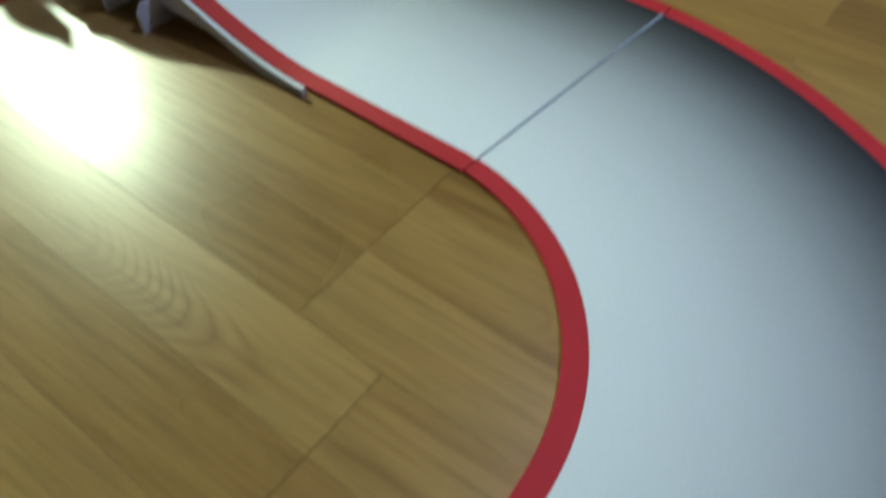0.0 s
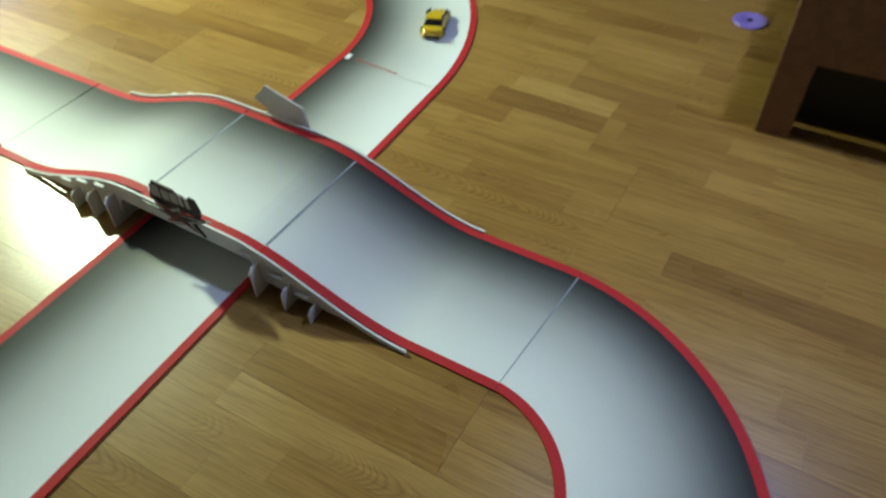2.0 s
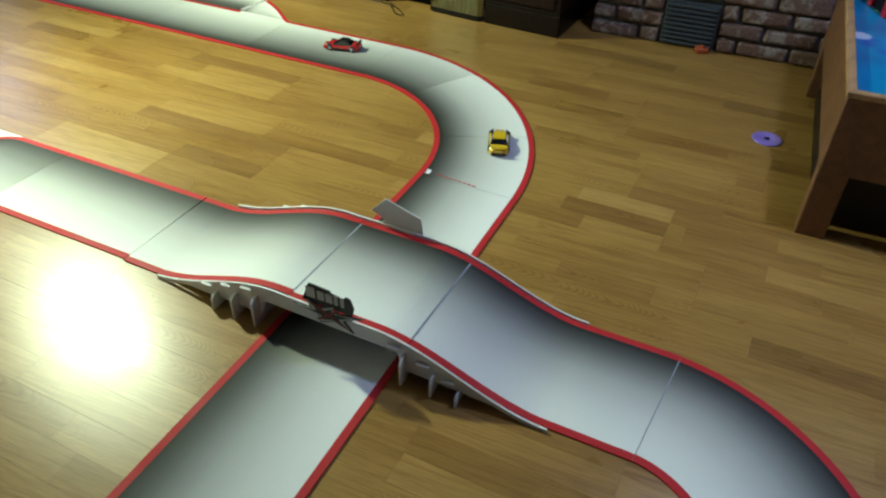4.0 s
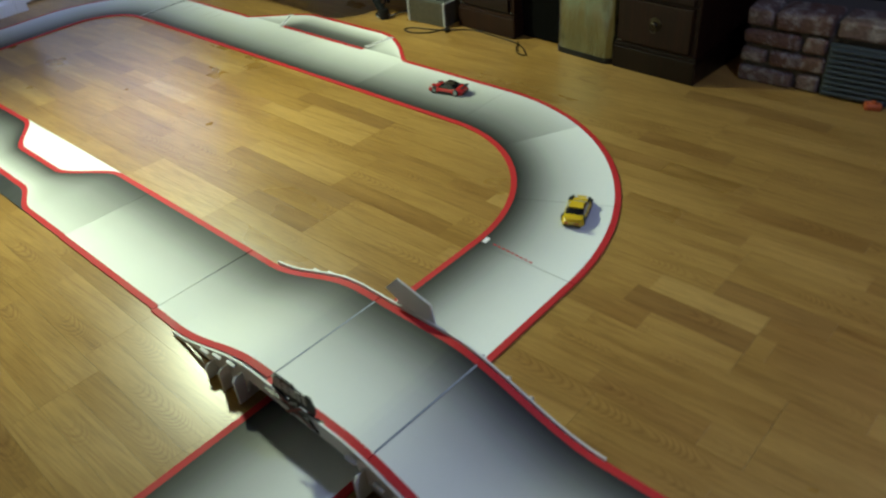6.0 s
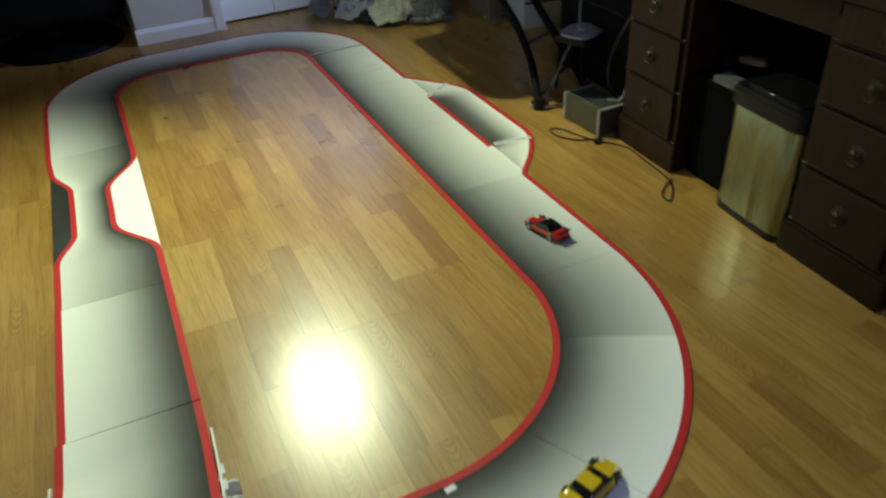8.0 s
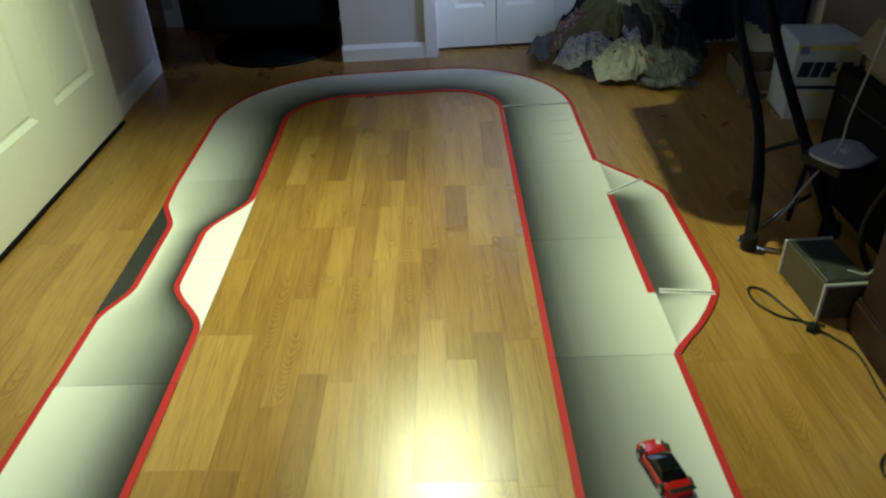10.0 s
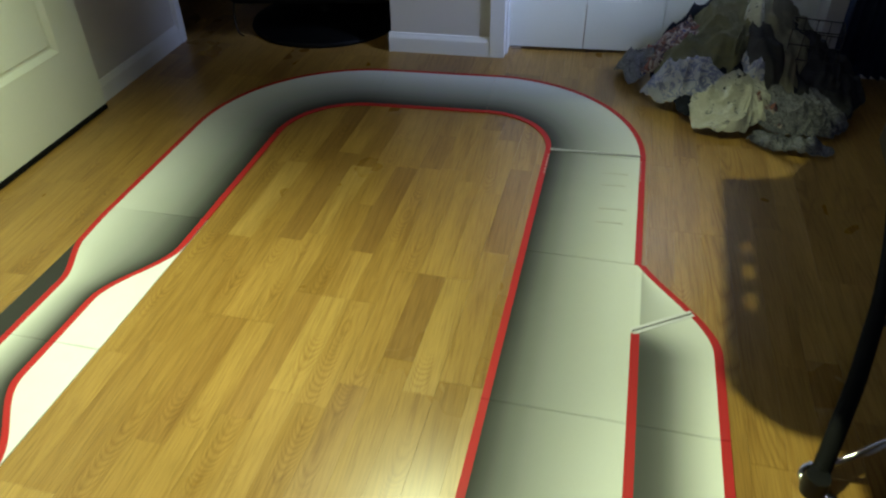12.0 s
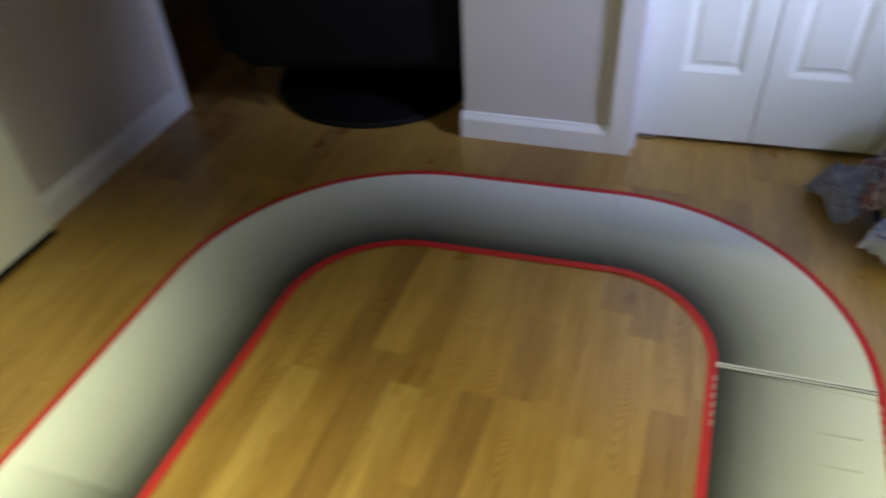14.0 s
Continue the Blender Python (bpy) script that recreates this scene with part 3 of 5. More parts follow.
    board("emblem_tab", [(0.690, 0.078), (0.700, 0.094), (0.694, 0.096), (0.682, 0.080)], x + 0.339, 0.003, FOAM, ob)
    return ob


bridge()


# ---- walls ----
def plain_wall(name, lo, hi, label="greige painted wall", mat=None):
    return structure(name, new_box(lo, hi), mat or WALL, label, "wall")


def skirting(name, a, b, side, height=0.080):
    """A moulded baseboard from a to b on the floor, standing out to one side."""
    a, b = Vector((*a, 0)), Vector((*b, 0))
    way = (b - a).normalized()
    out = Vector((-way.y, way.x, 0)) * side
    profile = [(0.0, 0.0), (0.016, 0.0), (0.016, height * 0.74), (0.013, height * 0.82), (0.009, height * 0.90), (0.006, height), (0.0, height)]
    bm = bmesh.new()
    ends = []
    for p in (a, b):
        ends.append([bm.verts.new(p + out * d + Vector((0, 0, z))) for d, z in profile])
    for k in range(len(profile)):
        j = (k + 1) % len(profile)
        bm.faces.new((ends[0][k], ends[0][j], ends[1][j], ends[1][k]))
    bm.faces.new(ends[0])
    bm.faces.new(ends[1][::-1])
    return structure(name, bm, TRIM, "white painted moulded baseboard", "baseboard")


structure("wall_west", prism(bmesh.new(), [(-0.06, 1.365), (0.075, 1.365), (0.104, 2.400), (0.142, 4.225), (-0.02, 4.225)], 0.0, 2.15), WALL, "greige painted wall", "wall")
skirting("baseboard", (0.142, 4.225), (0.128, 3.560), 1)
skirting("baseboard", (0.102, 2.345), (0.075, 1.352), 1)
plain_wall("wall_north", (1.085, 4.265, 0), (1.500, 4.40, 2.15))
plain_wall("wall_closet_head", (1.500, 4.275, 2.03), (2.75, 4.39, 2.15))
plain_wall("wall_north_corner", (2.75, 4.275, 0), (3.30, 4.40, 2.15))
plain_wall("wall_closet_back", (1.085, 4.95, 0), (3.30, 5.02, 2.15))
skirting("baseboard", (1.076, 4.265), (1.500, 4.265), -1)
plain_wall("wall_east", (3.15, -1.42, 0), (3.30, 3.55, 2.15), "hidden wall, darkened to cut bounced light", DARKENED_WALL)
plain_wall("wall_east_sill", (3.15, 3.55, 0), (3.30, 4.275, 0.75))
plain_wall("wall_east_head", (3.15, 3.55, 1.85), (3.30, 4.275, 2.15))
plain_wall("wall_far", (-2.2, 5.10, 0), (1.085, 5.25, 2.15))
plain_wall("wall_far_side", (1.085, 4.40, 0), (1.20, 5.25, 2.15))
plain_wall("wall_outer", (-2.35, -1.42, 0), (-2.2, 5.90, 2.15))
plain_wall("wall_south", (-2.2, -1.42, 0), (3.15, -1.27, 2.15), "hidden wall, darkened to cut bounced light", DARKENED_WALL)
structure("ceiling", new_box((-2.35, -1.42, 2.15), (3.30, 5.90, 2.25)), CEIL, "unseen ceiling, darkened to cut bounced light", "ceiling")


# ---- doors, casings ----
def panel_leaf(name, width, height, thick, cols, rows, mat, parent, stiles=None, relief=1.0):
    """A moulded panel door leaf in the x-z plane, its face towards -y; rows are (from, to) heights of the panels."""
    bm = bmesh.new()
    stile = 0.140 if cols > 1 else 0.075
    inner = (width - stile * (cols + 1)) / cols
    xs = [0.0]
    for c in range(cols):
        xs += [stile + c * (inner + stile), stile + c * (inner + stile) + inner]
    if stiles:
        xs = [0.0, stiles[0], width - stiles[1]]
    xs.append(width)
    zs = [0.0] + [v for r in rows for v in r] + [height]
    rings = [(k, d * relief) for k, d in ((0.0, 0.0), (0.004, 0.002), (0.018, 0.011), (0.026, 0.011), (0.034, 0.006))]
    for i in range(len(xs) - 1):
        for j in range(len(zs) - 1):
            x0, x1, z0, z1 = xs[i], xs[i + 1], zs[j], zs[j + 1]
            if i % 2 and j % 2:
                loops = [[bm.verts.new((x, d, z)) for x, z in ((x0 + k, z0 + k), (x1 - k, z0 + k), (x1 - k, z1 - k), (x0 + k, z1 - k))] for k, d in rings]
                for a, b in zip(loops, loops[1:]):
                    for k in range(4):
                        bm.faces.new((a[k], a[(k + 1) % 4], b[(k + 1) % 4], b[k]))
                bm.faces.new(loops[-1])
            else:
                bm.faces.new([bm.verts.new(p) for p in ((x0, 0, z0), (x1, 0, z0), (x1, 0, z1), (x0, 0, z1))])
    bmesh.ops.remove_doubles(bm, verts=bm.verts, dist=0.0001)
    rim = [[bm.verts.new((x, d, z)) for x, z in ((0, 0), (width, 0), (width, height), (0, height))] for d in (0.0, thick)]
    for k in range(4):
        bm.faces.new((rim[0][k], rim[1][k], rim[1][(k + 1) % 4], rim[0][(k + 1) % 4]))
    bm.faces.new(rim[1])
    bmesh.ops.remove_doubles(bm, verts=bm.verts, dist=0.0001)
    return part(name, bm, mat, parent)


door = thing("door_1", (0.136, 2.455, 0.020), 87.9, "white moulded panel door standing open against the wall", "door", "", "structure")
panel_leaf("leaf", 1.110, 1.98, 0.032, 2, ((0.250, 0.78), (0.90, 1.50), (1.62, 1.84)), DOOR, door)
# dark strip along the gap below the leaf
part("gap_strip", new_box((0.004, -0.006, -0.018), (1.106, 0.030, 0.0), 0.002, 1), BLACK_MATT, door, "dark strip in the gap under the door")
hinge = part("hinge", turned(bmesh.new(), [(0.006, 0.0), (0.006, 0.07)], 10, Matrix.Translation((0.0, 0.004, 0.18))), BRASS, door)
closet = thing("door_2", (1.572, 4.352, 0.016), 2.0, "white moulded bifold closet doors, shut", "closet door", "", "structure")
for k in range(4):
    leaf = panel_leaf("leaf", 0.303, 1.99, 0.028, 1, ((0.200, 0.92), (1.06, 1.86)), DOOR, closet, (0.090, 0.054) if k % 2 == 0 else (0.048, 0.092), 0.55)
    leaf.location = (0.307 * k, 0, 0)
part("floor_bracket", new_box((0.006, -0.004, -0.014), (0.050, 0.022, -0.002), 0.001, 1), CHROME, closet, "small steel pivot bracket")


def casing(name, lo, hi):
    return structure(name, new_box(lo, hi, 0.004, 2), TRIM, "white painted door casing", "trim")


casing("trim", (1.500, 4.246, 0.0), (1.562, 4.290, 2.03))
casing("trim", (1.560, 4.290, 0.0), (1.570, 4.400, 2.03))
casing("trim", (0.095, 2.352, 0.0), (0.122, 2.442, 2.05))
casing("trim", (0.060, 2.325, 0.0), (0.152, 2.425, 0.088))
casing("trim", (0.140, 4.190, 0.0), (0.162, 4.232, 2.10))
casing("trim", (0.02, 4.226, 0.0), (0.150, 4.240, 2.10))
casing("trim", (-0.06, 1.350, 0.0), (0.078, 1.364, 0.092))
skirting("baseboard", (-1.2, 5.10), (1.085, 5.10), -1, 0.10)
casing("trim", (0.02, 5.078, 0.0), (0.11, 5.098, 2.05))

# ---- the desk ----


def drawer_front(parent, x0, x1, z0, z1):
    d = part("drawer", new_box((x0, -0.014, z0), (x1, 0.004, z1), 0.005, 2), DARK_WOOD, parent)
    c, z = (x0 + x1) / 2, (z0 + z1) / 2 + 0.006
    m = Matrix.Translation((c, -0.014, z)) @ Matrix.Rotation(radians(90), 4, "X")
    plate = part("pull", turned(bmesh.new(), [(0.024, 0.0), (0.023, 0.002), (0.012, 0.004), (0.009, 0.010), (0.011, 0.014), (0.007, 0.018)], 20, m), BRASS, d, "round aged-brass pull", 40)
    ring = [(c + 0.016 * math.sin(a), -0.026 - 0.003 * math.cos(a), z - 0.010 - 0.016 * math.cos(a)) for a in [2 * math.pi * k / 20 for k in range(21)]]
    part("ring", tube(bmesh.new(), ring, 0.0022, 6), BRASS, plate, "", 60)
    return d


def desk():
    ob = thing("writing_desk", (2.490, 1.930, 0), -95.4, "dark-stained pedestal desk with brass ring pulls", "desk")
    # x runs along the desk's front, y into it
    for n, (x0, x1) in enumerate(((0.0, 0.325), (0.820, 1.165))):
        body = part("pedestal", new_box((x0 + 0.008, 0.0, 0.08), (x1 - 0.008, 0.56, 0.66), 0.004, 2), DARK_WOOD, ob)
        plinth = bmesh.new()
        box(plinth, (x0, -0.012, 0.0), (x1, 0.565, 0.088), 0.006, 2)
        box(plinth, (x0 + 0.003, -0.008, 0.088), (x1 - 0.003, 0.562, 0.100), 0.004, 2)
        part("plinth", plinth, DARK_WOOD, ob)
        for z0, z1 in ((0.112, 0.272), (0.284, 0.444), (0.456, 0.600), (0.612, 0.700)):
            drawer_front(ob, x0 + 0.030, x1 - 0.030, z0, z1)
        for z in (0.106, 0.278, 0.450, 0.606):
            part("rail", new_box((x0 + 0.012, -0.006, z - 0.004), (x1 - 0.012, 0.002, z + 0.004), 0.002, 1), DARK_WOOD, ob)
    part("apron", new_box((0.325, 0.02, 0.60), (0.82, 0.05, 0.70), 0.004, 1), DARK_WOOD, ob)
    part("back_panel", new_box((0.318, 0.52, 0.06), (0.828, 0.54, 0.66)), DARK_WOOD, ob)
    part("desktop", new_box((-0.03, -0.03, 0.705), (1.195, 0.60, 0.742), 0.008, 3), DARK_WOOD, ob)
    return ob


desk()

# ---- the waste bin ----


def bin_outline(w, d, r, n=6):
    pts = []
    for cx, cy, a0 in ((w / 2 - r, d / 2 - r, 0), (-w / 2 + r, d / 2 - r, 90), (-w / 2 + r, -d / 2 + r, 180), (w / 2 - r, -d / 2 + r, 270)):
        pts += [(cx + r * math.cos(radians(a0 + 90 * k / n)), cy + r * math.sin(radians(a0 + 90 * k / n))) for k in range(n + 1)]
    return pts


def waste_bin():
    ob = thing("waste_bin", (2.510, 1.245, 0), -97.5, "brushed steel waste bin with a black lid and base", "waste bin")
    w, d = 0.285, 0.19
    part("base", prism(bmesh.new(), bin_outline(w + 0.004, d + 0.004, 0.047, 10), 0.0, 0.022), BLACK, ob, "black plastic base", 40)
    part("body", prism(bmesh.new(), bin_outline(w, d, 0.045, 10), 0.022, 0.345), STEEL, ob, "brushed steel body", 40)
    lid = bmesh.new()
    prism(lid, bin_outline(w + 0.008, d + 0.008, 0.034), 0.345, 0.385)
    prism(lid, bin_outline(w - 0.004, d - 0.004, 0.03), 0.385, 0.398)
    prism(lid, bin_outline(w - 0.05, d - 0.05, 0.03), 0.398, 0.408)
    lid = part("lid", lid, BLACK, ob, "black plastic lid", 40)
    part("sensor", new_box((-0.012, -0.080, 0.4075), (0.012, -0.066, 0.4105), 0.001, 1), CHROME, lid)
    for x in (-1, 1):
        part("side_panel", new_box((x * (w / 2 + 0.0005) - 0.002, -d / 2 + 0.046, 0.024), (x * (w / 2 + 0.0005) + 0.002, d / 2 - 0.046, 0.344), 0.001, 1), BLACK, ob, "black side strip")
    return ob


waste_bin()

# ---- the brick hearth ----
def tumbled():
    m, t, b = material("tumbled_brick", 0.92, spec=0.2)
    v = place(t)
    info = t.nodes.new("ShaderNodeObjectInfo")
    clay = ramp(t, ((0.0, (0.13, 0.072, 0.052)), (0.5, (0.18, 0.108, 0.082)), (1.0, (0.14, 0.094, 0.078))))
    t.links.new(info.outputs["Random"], clay.inputs[0])
    lime, pits = noise_tex(t, v, 17.0, 5.0, 0.65, 0.5), noise_tex(t, v, 120.0, 4.0, 0.7)
    where = ramp(t, ((0.50, 0.0), (0.64, 0.75)))
    t.links.new(lime.outputs[0], where.inputs[0])
    base = mix(t, clay, (0.36, 0.32, 0.28), where)
    dark = ramp(t, ((0.30, 0.45), (0.55, 1.0)))
    t.links.new(pits.outputs[0], dark.inputs[0])
    base = mix(t, base, dark, 1.0, "MULTIPLY")
    t.links.new(base.outputs[2], b.inputs["Base Color"])
    bump(t, b, pits, 0.8, 0.004)
    return m


BRICK = tumbled()
MORTAR = worn("dark_mortar", (0.075, 0.064, 0.055), 0.95, vary=0.3, source="Position", relief=0.6)
IRON = worn("grey_iron", (0.06, 0.075, 0.085), 0.5, 0.4, 0.2)


def hearth():
    ob = thing("brick_hearth", (0, 0, 0), 0, "raised hearth of tumbled red brick with dark mortar", "hearth")
    part("core", new_box((2.534, -1.30, 0.0), (3.150, 0.655, 0.245)), MORTAR, ob, "dark mortar core")
    part("firebox", new_box((2.80, -0.95, 0.245), (3.150, 0.60, 1.05), 0.01, 1), SOOT, ob, "sooty black firebox")
    rng = random.Random(3)

    def brick(lo, hi, k):
        bm = bmesh.new()
        box(bm, lo, hi, 0.012, 3)
        for v in bm.verts:
            v.co += noise.noise_vector(v.co * 26 + Vector((k, 0, 0))) * 0.0075
        b = part("brick", bm, BRICK, ob, "", 50)
        return b

    k = 0
    for row in range(4):
        z0 = 0.004 + row * 0.066
        y = 0.668 - (0.10 if row % 2 else 0.0) + (0.10 if row % 2 else 0)
        first = 0.10 if row % 2 else 0.205
        while y > -1.25:
            long = first if first else rng.uniform(0.185, 0.205)
            first = 0
            y0 = y - long + 0.014
            k += 1
            if row < 3 and y0 < 0.385 and y > 0.165:
                if y > 0.43:
                    brick((2.510, 0.392, z0), (2.62, y, z0 + 0.052), k)
                if y0 < 0.13:
                    brick((2.510, y0, z0), (2.62, 0.158, z0 + 0.052), k)
            else:
                brick((2.506 + rng.uniform(0, 0.008), y0, z0), (2.66, y, z0 + (0.060 if row == 3 else 0.052)), k)
            y -= long
    vent = thing("floor_vent", (2.505, 0.275, 0.0), 0, "grey metal vent grille set in the hearth", "vent")
    part("frame", new_box((0.004, -0.105, 0.004), (0.02, 0.105, 0.185), 0.002, 1), IRON, vent)
    for n in range(9):
        z = 0.016 + n * 0.0185
        part("slat", new_box((-0.008, -0.098, z), (0.010, 0.098, z + 0.008), 0.002, 1), IRON, vent)
    return ob


hearth()

# ---- the play table ----
MAPLE = wood("brown_play_table_wood", (0.14, 0.062, 0.026), (0.20, 0.092, 0.042), 0.45, (3.0, 40.0, 40.0), "Object", 0.1, 0.0, 0.15)
MAPLE_EDGE = wood("pale_table_rim", (0.36, 0.21, 0.085), (0.46, 0.28, 0.12), 0.4, (4.0, 40.0, 40.0), "Object")
TOY_RED = worn("red_toy_plastic", (0.50, 0.016, 0.018), 0.3, vary=0.1, coat=0.3)
TRACK_WOOD = wood("pale_toy_track_wood", (0.52, 0.36, 0.20), (0.64, 0.47, 0.28), 0.5)


def sea_print():
    m, t, b = material("printed_sea_board", 0.35)
    v = place(t)
    big, blobs = noise_tex(t, v, 5.0, 2.0), t.nodes.new("ShaderNodeTexVoronoi")
    blobs.inputs["Scale"].default_value = 9.0
    t.links.new(v.outputs[0], blobs.inputs["Vector"])
    sea = ramp(t, ((0.35, (0.02, 0.16, 0.36)), (0.55, (0.015, 0.26, 0.46)), (0.62, (0.03, 0.09, 0.42)), (0.75, (0.02, 0.20, 0.40))))
    t.links.new(big.outputs[0], sea.inputs[0])
    foam = ramp(t, ((0.20, 1.0), (0.30, 0.0)))
    t.links.new(blobs.outputs["Distance"], foam.inputs[0])
    base = mix(t, sea, (0.62, 0.74, 0.80), foam)
    t.links.new(base.outputs[2], b.inputs["Base Color"])
    return m


def play_table():
    ob = thing("play_table", (1.335, -0.200, 0), 0, "brown wooden play table with a printed blue sea top", "play table")
    w, d, h = 0.98, 0.76, 0.42
    for x, y in ((0, 0), (w - 0.075, 0), (0, -d + 0.075), (w - 0.075, -d + 0.075)):
        bm = bmesh.new()
        box(bm, (x, y - 0.075, 0), (x + 0.06, y, 0.20), 0.004, 2)
        part("leg", bm, MAPLE, ob)
    for lo, hi in (((0, -d, 0.195), (0.022, 0, 0.405)), ((w - 0.022, -d, 0.195), (w, 0, 0.405)), ((0.0225, -0.022, 0.195), (w - 0.0225, 0, 0.405)), ((0.0225, -d, 0.195), (w - 0.0225, -d + 0.022, 0.405))):
        part("apron", new_box(lo, hi, 0.003, 1), MAPLE, ob)
    for lo, hi in (((-0.003, -d - 0.003, 0.405), (0.022, 0.003, h)), ((w - 0.022, -d - 0.003, 0.405), (w + 0.003, 0.003, h)), ((0.0225, -0.020, 0.405), (w - 0.0225, 0.003, h)), ((0.0225, -d - 0.003, 0.405), (w - 0.0225, -d + 0.020, h))):
        part("rim", new_box(lo, hi, 0.003, 2), MAPLE_EDGE, ob, "pale wooden rim")
    part("play_board", new_box((0.0225, -d + 0.0205, 0.385), (w - 0.0225, -0.0205, 0.403)), sea_print(), ob, "board printed with blue sea and white foam")
    for k in range(2):
        bin_ = part("storage_bin", new_box((0.08, -0.30 - 0.33 * k, 0.004), (w - 0.1, -0.03 - 0.33 * k, 0.19), 0.008, 2), BLACK, ob, "dark storage bin under the top")
    return ob


play_table()
crane = thing("toy_arch", (2.02, -0.30, 0.403), 20, "red plastic toy arch on the play table", "toy")
for x in (-0.05, 0.05):
    part("pillar", new_box((x - 0.014, -0.02, 0), (x + 0.014, 0.02, 0.075), 0.004, 2), TOY_RED, crane)
part("beam", new_box((-0.072, -0.026, 0.072), (0.072, 0.026, 0.112), 0.008, 2), TOY_RED, crane)
part("dark_gate", new_box((-0.030, -0.012, 0.0), (0.030, 0.012, 0.055), 0.003, 1), BLACK, crane, "dark gate between the pillars")
rail = thing("toy_rail", (1.92, -0.62, 0.403), 0, "pale wooden toy rail, curved, on the play table", "toy")
bm = bmesh.new()
ring = [(0.30 * math.cos(radians(a)), 0.30 * math.sin(radians(a))) for a in range(40, 150, 8)] + [(0.26 * math.cos(radians(a)), 0.26 * math.sin(radians(a))) for a in range(142, 32, -8)]
part("bed", prism(bm, ring, 0.0, 0.012), TRACK_WOOD, rail)
PURPLE = worn("lilac_plastic", (0.28, 0.20, 0.62), 0.35, vary=0.08)
disc = thing("toy_disc", (1.848, -0.093, 0.0003), 0, "flat lilac plastic disc lying on the floor", "toy disc")
bm = bmesh.new()
turned(bm, [(0.046, 0.0), (0.048, 0.002), (0.046, 0.0045), (0.020, 0.0045), (0.018, 0.003)], 36)
part("disc", bm, PURPLE, disc, "", 40)
part("hub", turned(bmesh.new(), [(0.0085, 0.002), (0.0085, 0.0052), (0.005, 0.0056)], 16), BLACK, disc)
crumb = thing("toy_block", (2.488, 0.205, 0.0003), 20, "small orange toy lying by the hearth", "toy")
ORANGE = worn("orange_plastic", (0.45, 0.09, 0.02), 0.5, vary=0.2)
part("body", new_box((-0.018, -0.026, 0.0), (0.018, 0.026, 0.022), 0.007, 3), ORANGE, crumb, "", 40)
part("knob", turned(bmesh.new(), [(0.008, 0.021), (0.008, 0.028), (0.004, 0.030)], 12), ORANGE, crumb)


# ---- the lamp over the track ----
hanging = thing("work_lamp", tuple(LAMP), 0, "black work lamp with a wide reflector hood hung from the ceiling", "lamp")
aim = look((0.01, 0.015, 0), (AIM_A + AIM_B) / 2 - LAMP) @ Matrix.Rotation(radians(180), 4, "X")
part("hood", turned(bmesh.new(), [(0.115, -0.040), (0.105, -0.06), (0.075, -0.09), (0.035, -0.12), (0.024, -0.18)], 32, aim), BLACK, hanging, "black reflector hood", 40)
# unseen plate, added to cut the work light off beyond the loop's far end
part("light_cutoff_plate", new_box((-0.45, 0.196, -0.40), (0.45, 0.200, 0.10), 0.0015, 1), BLACK, hanging, "unseen black plate added to cut off the light")
for x in (-0.40, 0.40):
    part("bracket", tube(bmesh.new(), ((x, 0.198, 0.09), (x * 0.3, 0.10, 0.12), (0.0, 0.10, 0.14)), 0.006, 8), BLACK, hanging)
part("cord", tube(bmesh.new(), smoothed([(0.0, 0.11, 0.13), (0.02, 0.13, 0.20), (0.03, 0.13, 0.338)], 4), 0.004), BLACK, hanging)

fixture = thing("ceiling_light", (1.30, -0.50, 2.15), 0, "round white ceiling light with a flat diffuser", "ceiling light")
part("rim", turned(bmesh.new(), [(0.23, 0.0), (0.235, -0.03), (0.225, -0.045), (0.21, -0.045), (0.21, -0.02)], 40), TRIM, fixture, "", 40)
part("diffuser", turned(bmesh.new(), [(0.0, -0.034), (0.15, -0.032), (0.209, -0.024)], 40), WHITE_CARD, fixture, "", 40)

# ---- the dark legs, and an added unseen board that shades the floor ----
GREY_METAL = worn("dark_grey_metal", (0.010, 0.009, 0.009), 0.5, 0.1, 0.2, spec=0.3)


